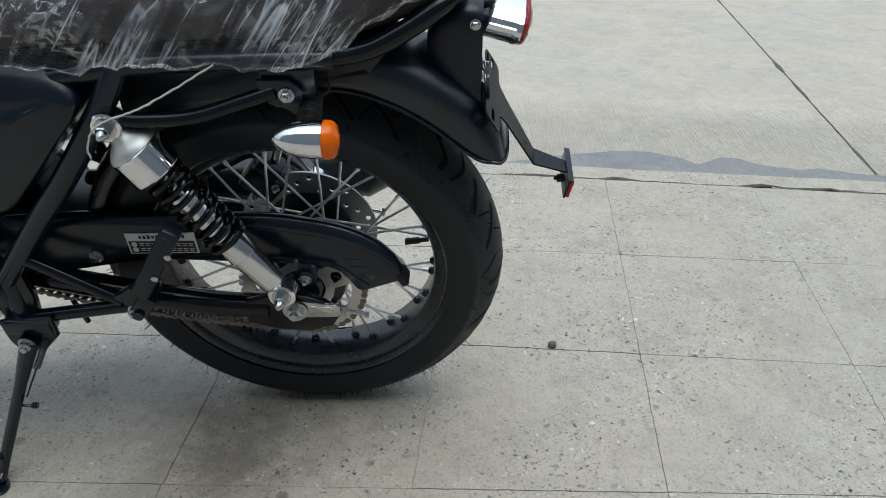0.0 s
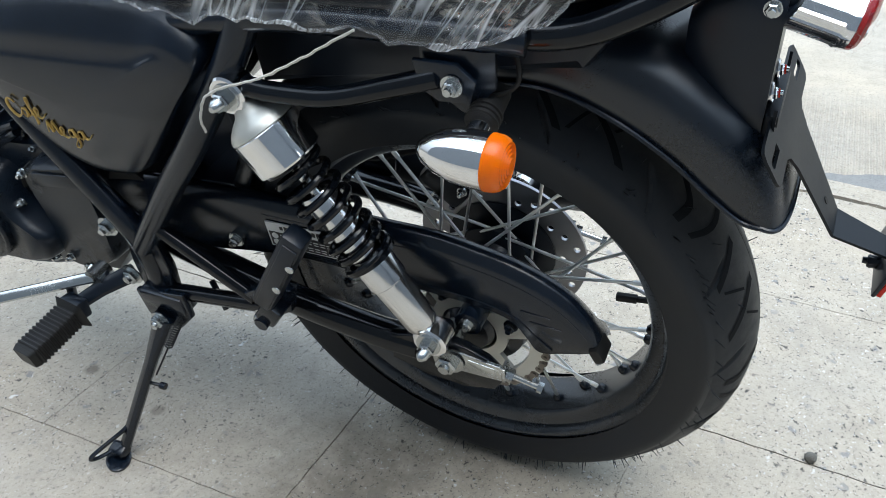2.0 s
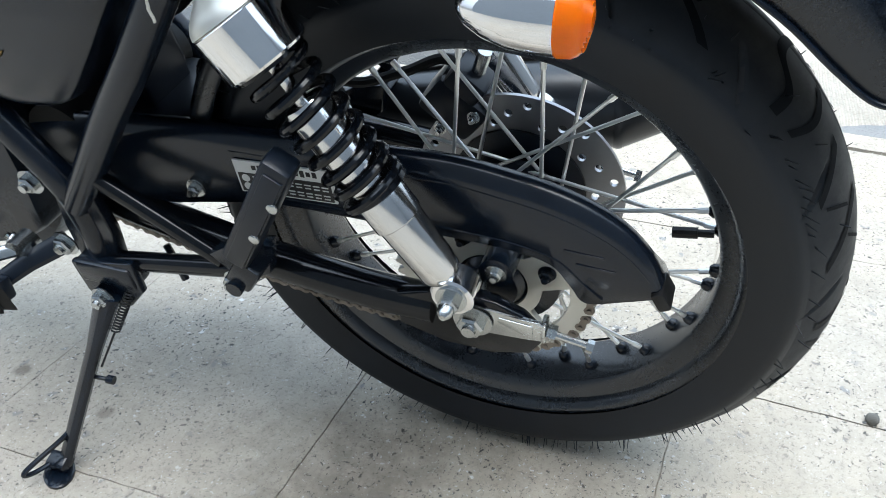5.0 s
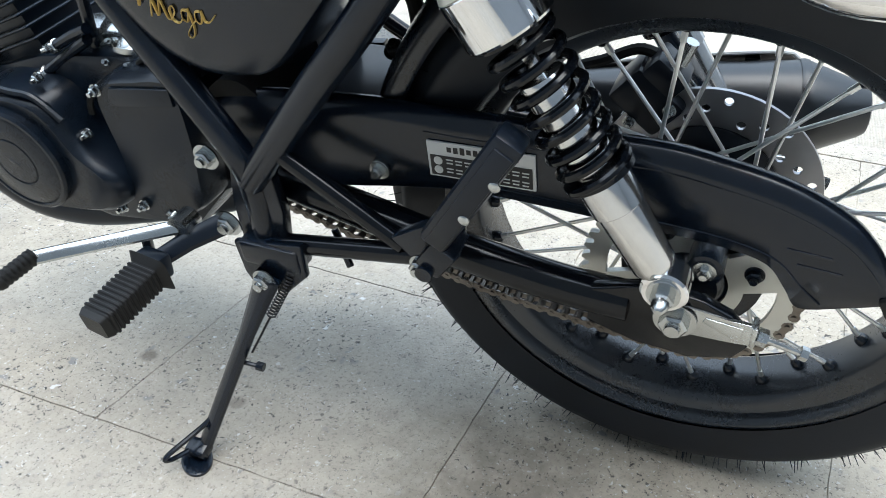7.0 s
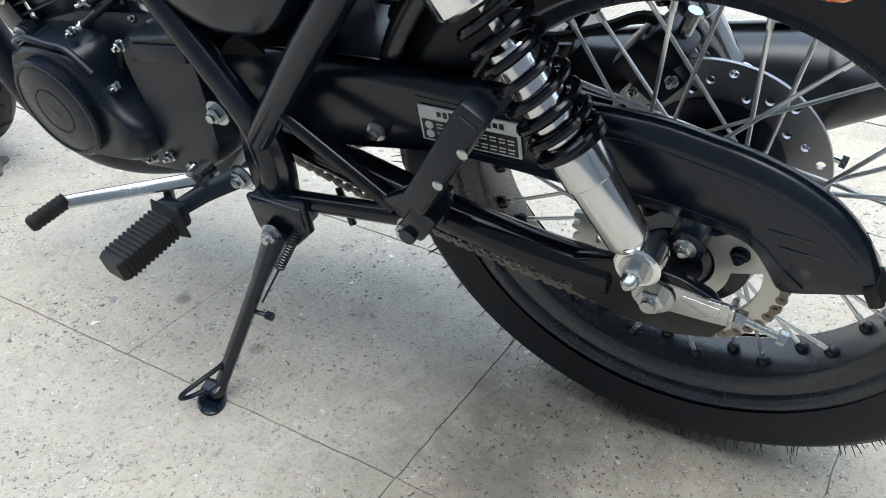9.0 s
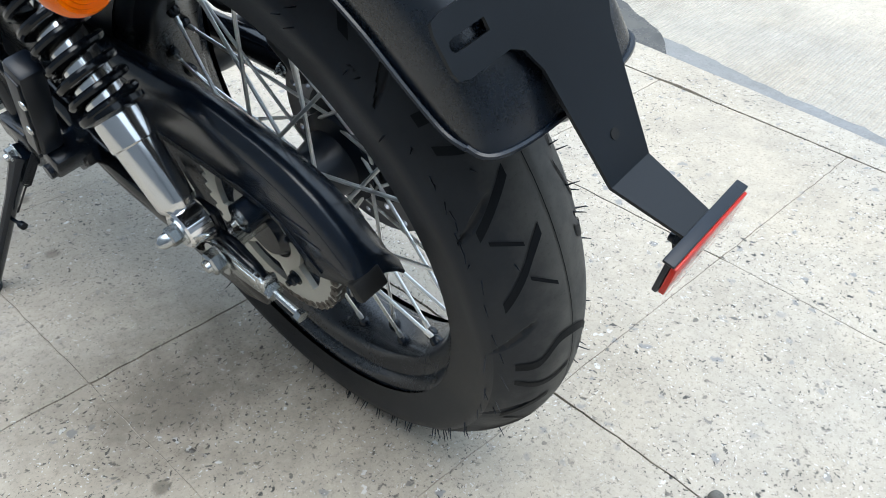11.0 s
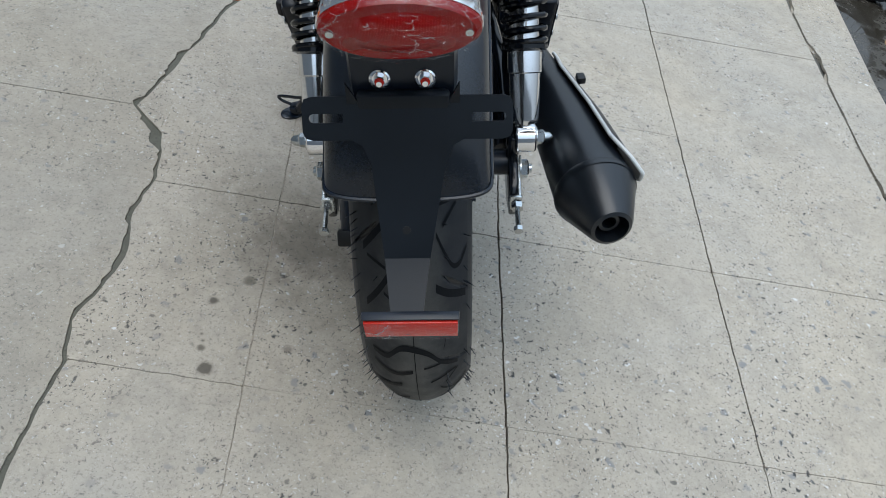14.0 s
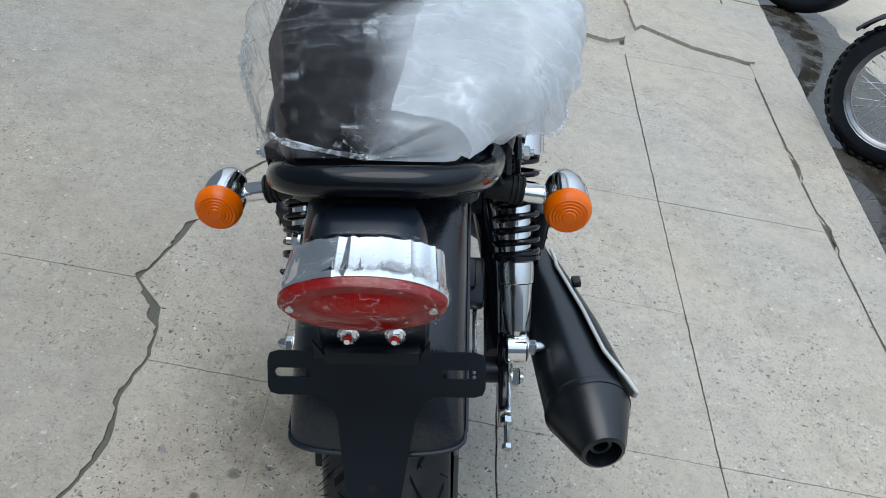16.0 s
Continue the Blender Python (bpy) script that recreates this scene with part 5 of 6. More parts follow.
plate(b, [(0.498, 0.428), (0.498, 0.447), (0.575, 0.437), (0.585, 0.415)], -0.123, -0.117, 0.002)
part("cover_rib", b, ENGINE, scov)
for p in ((-0.112, 0.68, 0.429), (-0.118, 0.597, 0.430), (-0.118, 0.635, 0.372), (-0.112, 0.637, 0.268), (-0.121, 0.590, 0.289)):
    b = B()
    hexbolt(b, p, (-1, 0, 0), 0.0052, 0.006, 1.3)
    part("cover_screw", b, ZINC, engine)
# Cylinder with cooling fins, leaning forwards
lean = pose(-0.012, 0.748, 0.415, -20, 0, 0)
b = B()
box(b, tuple(lean @ V(0, 0, 0.085)), (0.135, 0.112, 0.18), (-20, 0, 0), 0.01)
part("cylinder", b, ENGINE, engine)
for i in range(11):
    b = B()
    box(b, tuple(lean @ V(0, 0, 0.022 + 0.0135 * i)), (0.160 - 0.002 * abs(i - 5), 0.128, 0.0032), (-20, 0, 0), 0.0012, 1)
    part("cooling_fin", b, ENGINE, engine)
b = B()
sweep(b, [(-0.072, 0.629, 0.452), (-0.072, 0.622, 0.50), (-0.068, 0.61, 0.58)], 0.0062, 10)
lathe(b, [(0, 0.0085), (0.004, 0.0095), (0.008, 0.0085)], (-0.072, 0.628, 0.456), (0, -0.1, 1), 14, caps=True)
part("breather_pipe", b, SATIN, engine)
# Carburettor with plated cap, clamp and drain screws
b = B()
lathe(b, [(-0.022, 0.018), (-0.018, 0.023), (0.006, 0.023), (0.010, 0.019), (0.018, 0.019), (0.020, 0.024), (0.026, 0.024), (0.030, 0.016), (0.036, 0.012), (0.040, 0.011), (0.042, 0.004)], (-0.060, 0.592, 0.428), (0.15, -0.1, 1), 26, caps=True)
rod(b, (-0.050, 0.54, 0.445), (-0.050, 0.64, 0.452), 0.017, 18)
carb = part("carburettor", b, ZINC, engine, "dull alloy carburettor")
for p, r_ in (((-0.082, 0.604, 0.440), 0.0048), ((-0.082, 0.575, 0.440), 0.0048), ((-0.072, 0.60, 0.459), 0.004)):
    b = B()
    hexbolt(b, p, (-0.8, 0, 0.5), r_, 0.006, 1.2)
    part("carburettor_screw", b, ZINC, carb)
b = B()
lathe(b, [(-0.010, 0.021), (-0.010, 0.0225), (0.010, 0.0225), (0.010, 0.021)], (-0.050, 0.632, 0.451), (0, 1, 0), 24, caps=True)
part("hose_clamp", b, ZINC, carb)
b = B()
rod(b, (-0.05, 0.545, 0.445), (-0.04, 0.42, 0.49), 0.024, 18)
part("intake_boot", b, SOFT, carb)
for pts in ([(-0.06, 0.59, 0.44), (-0.095, 0.63, 0.41), (-0.10, 0.64, 0.385)], [(-0.075, 0.575, 0.43), (-0.09, 0.55, 0.455), (-0.07, 0.50, 0.465), (-0.05, 0.45, 0.44)]):
    b = B()
    sweep(b, spline(pts, 6), 0.0038, 8)
    part("engine_hose", b, SOFT, engine)
# Two short pipes from the crankcase with plated unions
for p0, p1 in (((-0.085, 0.671, 0.452), (-0.085, 0.617, 0.477)), ((-0.088, 0.697, 0.420), (-0.085, 0.622, 0.4645))):
    b = B()
    sweep(b, [p0, V(*p0).lerp(V(*p1), 0.5) + V(0.004, 0, 0.001), p1], 0.0058, 10)
    pipe_ = part("oil_pipe", b, SATIN, engine)
    b = B()
    d_ = (V(*p1) - V(*p0)).normalized()
    lathe(b, [(-0.007, 0.0052), (-0.005, 0.0074), (0.003, 0.0074), (0.004, 0.006)], p0, d_, 12, caps=True)
    hexbolt(b, V(*p0) + V(-0.005, 0.002, 0), (-0.9, 0.4, 0), 0.0048, 0.005, 1.2)
    part("pipe_union", b, ZINC, pipe_)
# Front engine hanger
for s in (-1, 1):
    b = B()
    sweep(b, [(s * 0.05, 0.885, 0.56), (s * 0.072, 0.850, 0.45), (s * 0.078, 0.835, 0.37)], 0.014, 10)
    tube_ = part("front_downtube", b, SATIN, bike)
    b = B()
    plate(b, [(0.870, 0.470), (0.838, 0.470), (0.806, 0.400), (0.800, 0.372), (0.822, 0.366), (0.850, 0.395)], s * 0.088 - 0.003, s * 0.088 + 0.003, 0.001)
    part("hanger_plate", b, SATIN, tube_)
for p in ((-0.105, 0.7995, 0.399), (-0.092, 0.832, 0.4415)):
    b = B()
    hexbolt(b, p, (-1, 0, 0), 0.009, 0.007, 1.4)
    part("hanger_bolt", b, ZINC, bike)
# Exhaust: header under the engine to the silencer on the right
b = B()
sweep(b, spline([(-0.03, 0.84, 0.56), (-0.05, 0.93, 0.53), (-0.058, 0.968, 0.45), (-0.058, 0.975, 0.37), (-0.058, 0.955, 0.295), (-0.058, 0.92, 0.238), (-0.055, 0.865, 0.195), (-0.045, 0.79, 0.183), (-0.02, 0.70, 0.19), (0.03, 0.60, 0.195), (0.09, 0.50, 0.205), (0.135, 0.42, 0.235), (0.155, 0.345, 0.285), (0.160, 0.30, 0.308)], 6), 0.0255, 18)
exhaust = part("exhaust", b, MATTE, bike, "matte black exhaust with slash-cut silencer")
b = B()
mo, ma = V(0.229, -0.118, 0.320), V(-0.16, 0.985, -0.02).normalized()
lathe(b, [(0.0, 0.021), (0.002, 0.0255), (0.008, 0.029), (0.062, 0.0505), (0.068, 0.0515), (0.20, 0.0450), (0.30, 0.0350), (0.376, 0.0265), (0.42, 0.0235), (0.44, 0.02)], mo, ma, 44, caps=False)
lathe(b, [(0.0, 0.021), (0.03, 0.020), (0.03, 0.013), (0.012, 0.013), (0.012, 0.009), (0.06, 0.009)], mo, ma, 30)
lathe(b, [(0.064, 0.0520), (0.069, 0.0530), (0.074, 0.0520)], mo, ma, 44)
part("silencer", b, SILENCER, exhaust)
b = B()
side = ma.cross(V(0, 0, 1)).normalized()
upv = side.cross(ma)
rings = []
for i in range(26):
    t = i / 25
    along = 0.066 + 0.31 * t
    half = 0.62 * (min(1, t / 0.15) ** 0.5) * (1.0 if t < 0.8 else (1 - (t - 0.8) / 0.25)) + 0.03
    ring = []
    body_r = float(np.interp(along, (0.0, 0.062, 0.2, 0.30, 0.376, 0.42), (0.05, 0.0515, 0.0450, 0.0350, 0.0265, 0.0235)))
    lift = 0.0085 - 0.006 * t
    for rr in (body_r + lift + 0.002, body_r + lift):
        arc = [0.42 - half + 2 * half * k / 8 for k in range(9)]
        ring += [mo + ma * along + (side * math.cos(a) + upv * math.sin(a)) * rr for a in (arc if rr > body_r + lift + 0.001 else arc[::-1])]
    rings.append(ring)
loft(b, rings)
shield = part("heat_shield", b, MATTE, exhaust, "black heat shield with a bright rim")
b = B()
sweep(b, [r[8] + (r[8] - mo).normalized() * 0.0 for r in rings[::-1]] + [p for p in rings[0][7:0:-1]] + [r[0] for r in rings], 0.0026, 8)
part("shield_rim", b, WHITE, shield)
for q in (0.12, 0.27):
    b = B()
    c = mo + ma * q + (side * math.cos(0.8) + upv * math.sin(0.8)) * 0.0515
    box(b, tuple(c), (0.012, 0.016, 0.010), (0, 0, 6), 0.002)
    part("shield_clip", b, INK, exhaust)
b = B()
sweep(b, [(0.135, 0.24, 0.33), (0.17, 0.22, 0.35)], 0.012, 10)
part("silencer_mount", b, SATIN, exhaust)

# Left side cover and the airbox behind it
b = B()
outer = ((0.62, 0.668), (0.45, 0.696), (0.30, 0.700), (0.245, 0.690), (0.218, 0.652), (0.258, 0.600), (0.318, 0.530), (0.362, 0.486), (0.40, 0.474), (0.45, 0.475), (0.497, 0.505), (0.56, 0.60))
fold_ = ((0.60, 0.625), (0.45, 0.632), (0.31, 0.640), (0.256, 0.655), (0.231, 0.640), (0.268, 0.596), (0.328, 0.530), (0.368, 0.491), (0.402, 0.480), (0.448, 0.481), (0.490, 0.510), (0.546, 0.600))
so, sf = (spline([(0, y, z) for y, z in c_], 6, closed=True) for c_ in (outer, fold_))
cc = V(0, 0.40, 0.575)
rings = []
steps = [(-0.055, 0.0, 0.99)] + [(-0.076 - 0.064 * math.sin(math.pi / 2 * i / 10), 1 - math.cos(math.pi / 2 * i / 10), 1.0) for i in range(11)] + [(-0.1418, 1.0, 0.95), (-0.1432, 1.0, 0.87), (-0.1448, 1.0, 0.72), (-0.146, 1.0, 0.45), (-0.1465, 1.0, 0.15)]
for x, f_, k in steps:
    ring = []
    for p, q in zip(so, sf):
        c_ = p.lerp(q, f_)
        c_ = cc + (c_ - cc) * k
        ring.append(V(x + (0.012 * max(0, (0.58 - c_.z) / 0.1)), c_.y, c_.z))
    rings.append(ring)
loft(b, rings)
scover = part("side_cover", b, SATIN, bike, "satin black side cover with gold script", smooth=60)
b = B()
loft(b, [[V(-p.x, p.y, p.z) for p in r] for r in rings])
part("side_cover", b, SATIN, bike, "satin black side cover", smooth=60)


def stroke(r, *pts):
    """One pen stroke of the script, on a fine grid laid over the cover."""
    b = B()
    grid = [(0.5035 - 0.000666 * (u - 30), 0.563 + 0.00018 * (u - 30) - 0.000775 * (v - 165)) for u, v in pts]
    sweep(b, spline([(-0.1472 + 0.012 * max(0, (0.58 - z) / 0.1), y, z) for y, z in grid], 7), r, 6, 0.5)
    part("gold_mark", b, GOLD, scover)


# The gold script is drawn as plain strokes.
stroke(0.0017, (47, 161), (38, 152), (28, 158), (26, 172), (33, 184), (44, 182), (51, 176))
stroke(0.0013, (61, 173), (54, 172), (51, 182), (56, 188), (62, 180), (63, 172), (64, 186), (71, 184))
stroke(0.0013, (70, 186), (80, 168), (84, 158), (80, 156), (76, 172), (76, 196), (72, 202), (76, 192), (84, 185))
stroke(0.0013, (84, 187), (92, 181), (91, 173), (85, 177), (86, 189), (94, 192), (104, 187))
stroke(0.0017, (86, 216), (93, 202), (97, 199), (99, 217), (105, 206), (110, 200), (112, 221), (119, 225))
stroke(0.0013, (118, 223), (126, 217), (125, 210), (119, 214), (120, 226), (128, 230), (135, 226))
stroke(0.0013, (146, 218), (138, 217), (135, 226), (141, 231), (147, 222), (148, 217), (148, 240), (140, 250), (134, 246), (142, 238), (155, 231))
stroke(0.0013, (166, 222), (158, 222), (155, 231), (161, 236), (167, 228), (168, 222), (169, 234), (176, 236), (187, 230))
b = B()
box(b, (0, 0.425, 0.590), (0.15, 0.17, 0.13), (0, 0, 0), 0.02)
box(b, (0.01, 0.452, 0.510), (0.09, 0.09, 0.10), (0, 0, 0), 0.012)
part("airbox", b, MATTE, bike)
# Dark filler added to block the bright view through the gap below the airbox.
b = B()
plate(b, [(0.386, 0.40), (0.425, 0.405), (0.43, 0.50), (0.404, 0.50), (0.394, 0.47), (0.388, 0.43)], -0.02, 0.05, 0.004)
part("gap_blocker", b, MATTE, bike)
b = B()
sweep(b, spline([(0.02, 0.30, 0.46), (0.02, 0.305, 0.50), (0.01, 0.33, 0.55)], 4), 0.008, 10)
hexbolt(b, (-0.01, 0.312, 0.455), (-0.4, 0, 1), 0.009, 0.007, 1.3)
part("wiring_stub", b, SOFT, bike)

# Mudguard
ang = [radians(a) for a in (12, 25, 40, 55, 70, 84)]
crown = [V(0, AX.y + r_ * math.cos(a), AX.z + r_ * math.sin(a)) for a, r_ in zip(ang, (0.318, 0.318, 0.320, 0.327, 0.338, 0.350))] + [V(0, -0.03, 0.678), V(0, -0.09, 0.684), V(0, -0.145, 0.676), V(0, -0.195, 0.652), V(0, -0.242, 0.614), V(0, -0.275, 0.566), V(0, -0.289, 0.524)]
skirt = [V(0, AX.y + r_ * math.cos(a), AX.z + r_ * math.sin(a)) for a, r_ in zip(ang, (0.288, 0.289, 0.292, 0.298, 0.304, 0.309))] + [V(0, -0.025, 0.632), V(0, -0.085, 0.634), V(0, -0.14, 0.614), V(0, -0.188, 0.584), V(0, -0.224, 0.553), V(0, -0.250, 0.533), V(0, -0.267, 0.529)]
cs, ks = spline(crown, 5), spline(skirt, 5)
rings = []
for i, (p, q) in enumerate(zip(cs, ks)):
    hw = 0.073
    ring = []
    for sgn, th in ((1, 0.0), (-1, 0.0035)):
        arc = [math.pi * k / 40 for k in range(41)]
        for a in (arc if sgn == 1 else arc[::-1]):
            u = math.sin(a) ** 0.55 if 0 < a < math.pi else 0.0
            base = q.lerp(p, u)
            x = -math.cos(a)
            x = math.copysign(abs(x) ** 0.75, x) * hw
            inward = (V(0, AX.y, AX.z) - p).normalized() * th
            ring.append(V(x * (1 - th / hw), base.y, base.z) + inward)
    rings.append(ring)
loft(b := B(), rings)
guard = part("rear_mudguard", b, GUARD, bike, "satin black rear mudguard", smooth=50)
for s in (-1, 1):
    b = B()
    sweep(b, [V(s * 0.074, q.y, q.z) for q in ks[22:]], 0.0022, 8)
    part("rolled_edge", b, SATIN, guard)
b = B()
sweep(b, [rings[-1][k] for k in range(41)], 0.0024, 8)
part("rolled_edge", b, SATIN, guard)
# Tail frame filler between seat and mudguard
b = B()
plate(b, [(0.20, 0.60), (0.20, 0.70), (-0.06, 0.705), (-0.15, 0.700), (-0.12, 0.66), (0.0, 0.655), (0.10, 0.625)], -0.085, 0.085, 0.01)
part("tail_tray", b, MATTE, bike)

# Tail lamp with its mount
b = B()
rings = []
for y, z0, z1, w in ((-0.185, 0.640, 0.690, 0.030), (-0.20, 0.620, 0.715, 0.040), (-0.225, 0.598, 0.728, 0.045), (-0.245, 0.582, 0.726, 0.045), (-0.253, 0.580, 0.722, 0.042)):
    ring = []
    for k in range(28):
        a = 2 * math.pi * k / 28
        cx, sz = math.cos(a), math.sin(a)
        cx, sz = math.copysign(abs(cx) ** 0.45, cx), math.copysign(abs(sz) ** 0.45, sz)
        ring.append(V(cx * w, y + 0.02 * (0.65 - (z0 + z1) / 2 - sz * (z1 - z0) / 2), (z0 + z1) / 2 + sz * (z1 - z0) / 2))
    rings.append(ring)
loft(b, rings)
mount = part("lamp_mount", b, MATTE, bike, "moulded black tail lamp mount", smooth=40)
for s in (-1, 1):
    b = B()
    lathe(b, [(0, 0.0088), (0.003, 0.0088), (0.004, 0.0076), (0.002, 0.006)], (s * 0.0185, -0.2515, 0.623), (0, -1, 0.1), 22, caps=True)
    hexbolt(b, (s * 0.0185, -0.2535, 0.623), (0, -1, 0.1), 0.0048, 0.005, 0)
    bolt_ = part("mount_bolt", b, CHROME, mount)
    b = B()
    lathe(b, [(0, 0.0040), (0.0014, 0.0036)], (s * 0.0185, -0.2590, 0.6238), (0, -1, 0.1), 12, caps=True)
    part("paint_dot", b, REFLEX, bolt_, "red paint dot")
nrm_ = V(0, -0.970, -0.242)
upl = V(0, -0.242, 0.970)
cl = V(0.0035, -0.299, 0.697)


def oval(centre, rx, rz, n=56):
    return [centre + V(1, 0, 0) * math.cos(2 * math.pi * k / n) * rx + upl * math.sin(2 * math.pi * k / n) * rz for k in range(n)]


b = B()
band = []
for d_, rx, rz in ((-1.05, 0.046, 0.020), (-1.04, 0.052, 0.0245), (-1.0, 0.0550, 0.0268), (-0.2, 0.0575, 0.0272), (-0.15, 0.059, 0.0285), (0.0, 0.059, 0.0285)):
    # The drum is deeper below than above.
    ring_ = [p + nrm_ * d_ * (0.041 - 0.006 * math.sin(2 * math.pi * k / 112)) for k, p in enumerate(oval(cl, rx, rz, 112))]
    band.append([p + (p - cl).normalized() * 0.0020 * noise.noise((k * 0.61, 3.0, 1.0)) if -1.01 < d_ < -0.1 else p for k, p in enumerate(ring_)])
loft(b, band)
lamp = part("tail_lamp", b, CHROME, bike, "oval chrome tail lamp with red lens", smooth=40)
b = B()
loft(b, [oval(cl + nrm_ * d_, rx, rz) for d_, rx, rz in ((0.0004, 0.0585, 0.0280), (0.004, 0.058, 0.0275), (0.007, 0.054, 0.026), (0.0075, 0.040, 0.019), (0.010, 0.034, 0.016), (0.0135, 0.024, 0.011), (0.015, 0.010, 0.005))])
part("red_lens", b, RED, lamp, "ribbed red lens", smooth=30)
for s in (-1, 1):
    b = B()
    lathe(b, [(0, 0.0032), (0.0014, 0.003)], cl + nrm_ * 0.0072 + V(s * 0.049, 0, 0), nrm_, 12, caps=True)
    part("lens_screw", b, ZINC, lamp)
b = B()
rings = [oval(cl + nrm_ * d_, rx, rz, 90) for d_, rx, rz in ((-0.040, 0.056, 0.0280), (-0.02, 0.0585, 0.0290), (0.0, 0.061, 0.0305), (0.006, 0.0605, 0.0300), (0.0085, 0.0575, 0.0275), (0.0145, 0.046, 0.0225), (0.018, 0.02, 0.010), (0.0185, 0.002, 0.001))]
rings = [[p + (p - cl).normalized() * 0.0016 * noise.noise(p * 130) + nrm_ * 0.0014 * noise.noise(p * 210) for p in r] for r in rings]
loft(b, rings, caps=False)
part("lamp_wrap", b, LAMPWRAP, lamp, "clear film wrapped on the lamp", smooth=60)
b = B()
sweep(b, [(-0.02, -0.235, 0.70), (-0.02, -0.262, 0.704)], 0.012, 12)
sweep(b, [(0.02, -0.235, 0.70), (0.02, -0.262, 0.704)], 0.012, 12)
part("lamp_stalk", b, MATTE, lamp)
b = B()
hexbolt(b, (-0.047, -0.245, 0.708), (-1, 0, 0.1), 0.0055, 0.005, 1.2)
part("stalk_bolt", b, ZINC, lamp)

# Number plate bracket and reflector
b = B()
P0, PD = V(0, -0.262, 0.600), V(0, -0.065, -0.115).normalized()


def on_plate(u, v, off=0.0):
    return P0 + V(1, 0, 0) * u + PD * v + V(0, PD.z, -PD.y) * off


def arm(s):
    """Outer arm: a ring of quads round its slot."""
    o = [(0.031, -0.002), (0.040, -0.011), (0.078, -0.011), (0.0845, -0.009), (0.0865, -0.003), (0.0865, 0.018), (0.0845, 0.023), (0.078, 0.025), (0.046, 0.025), (0.031, 0.028)]
    i = [(0.053, 0.006), (0.053, 0.003), (0.0775, 0.003), (0.080, 0.004), (0.081, 0.006), (0.081, 0.0075), (0.080, 0.0095), (0.0775, 0.0105), (0.053, 0.0105), (0.053, 0.0085)]
    return [[(0.003 + s * o[k][0], o[k][1]), (0.003 + s * o[(k + 1) % 10][0], o[(k + 1) % 10][1]), (0.003 + s * i[(k + 1) % 10][0], i[(k + 1) % 10][1]), (0.003 + s * i[k][0], i[k][1])] for k in range(10)]


quads = arm(1) + arm(-1) + [[(-0.028, -0.002), (0.034, -0.002), (0.034, 0.028), (-0.028, 0.028)], [(-0.028, 0.028), (-0.043, 0.025), (-0.0345, 0.030), (-0.0312, 0.038), (-0.028, 0.045)], [(0.034, 0.028), (0.049, 0.025), (0.0405, 0.030), (0.0372, 0.038), (0.034, 0.045)],
                            [(-0.028, 0.028), (0.034, 0.028), (0.034, 0.045), (-0.028, 0.045)], [(-0.028, 0.045), (0.034, 0.045), (0.0195, 0.128), (-0.0195, 0.128)]]
for quad in quads:
    b.faces.new([b.verts.new(on_plate(u, v, 0.0)) for u, v in quad])
bmesh.ops.remove_doubles(b, verts=b.verts, dist=0.0002)
bmesh.ops.recalc_face_normals(b, faces=b.faces)
grown = bmesh.ops.extrude_face_region(b, geom=b.faces[:])
for v in [g for g in grown["geom"] if isinstance(g, bmesh.types.BMVert)]:
    v.co += V(0, PD.z, -PD.y) * 0.0026
bend = on_plate(0, 0.128)
end = V(0, -0.374, 0.470)
dv = (end - bend).normalized()
up_ = V(0, -dv.z, dv.y)
for quad in ([(-0.0195, 0), (0.0195, 0), (0.0135, 1), (-0.0135, 1)],):
    lo = [b.verts.new(bend + V(u, 0, 0) + (end - bend) * v) for u, v in quad]
    hi = [b.verts.new(bend + V(u, 0, 0) + (end - bend) * v - up_ * 0.0026) for u, v in quad]
    b.faces.new(lo[::-1]), b.faces.new(hi)
    for i in range(4):
        b.faces.new((lo[i], lo[(i + 1) % 4], hi[(i + 1) % 4], hi[i]))
bmesh.ops.remove_doubles(b, verts=b.verts, dist=0.0003)
holder = part("plate_bracket", b, POWDER, bike, "satin black number plate bracket", smooth=20)
b = B()
for s in (-1, 1):
    plate(b, [(s * 0.034, 0.594), (s * 0.046, 0.604), (s * 0.046, 0.625), (s * 0.036, 0.605)], -0.262, -0.2595, axis="y")
box(b, (0, -0.258, 0.60), (0.076, 0.012, 0.028), (0, 0, 0), 0.003)
part("bracket_lug", b, POWDER, holder)
b = B()
lathe(b, [(0, 0.0036), (0.0008, 0.0036)], on_plate(0.0, 0.102, 0.0024), V(0, PD.z, -PD.y), 16, caps=True)
part("bracket_hole", b, SOFT, holder)
rc = V(0.003, -0.373, 0.459)
b = B()
box(b, tuple(rc), (0.080, 0.004, 0.030), (14, 0, 0), 0.0012)
box(b, tuple(rc + V(0, -0.0040, 0.0148)), (0.082, 0.008, 0.0025), (14, 0, 0), 0.0008)
refl = part("reflector_holder", b, MATTE, holder)
b = B()
box(b, tuple(rc + V(0, -0.0040, -0.0010)), (0.079, 0.004, 0.026), (14, 0, 0), 0.0008)
part("red_reflector", b, REFLEX, refl, "rectangular red reflector in clear film")
b = B()
rings = []
for i in range(24):
    u = -0.0405 + 0.081 * i / 23
    ring = []
    for j in range(12):
        v = -0.0145 + 0.029 * j / 11
        w_ = 0.0018 * abs(noise.noise((u * 90, v * 160, 2.0))) + 0.0012 * abs(noise.noise((u * 260, v * 300, 5.0)))
        ring.append(pose(*rc, 14, 0, 0) @ V(u, -0.0068 - w_, v - 0.001))
    rings.append(ring)
loft(b, rings, closed=False, caps=False)
part("reflector_wrap", b, REFLWRAP, refl, "torn clear film on the reflector", smooth=80)
b = B()
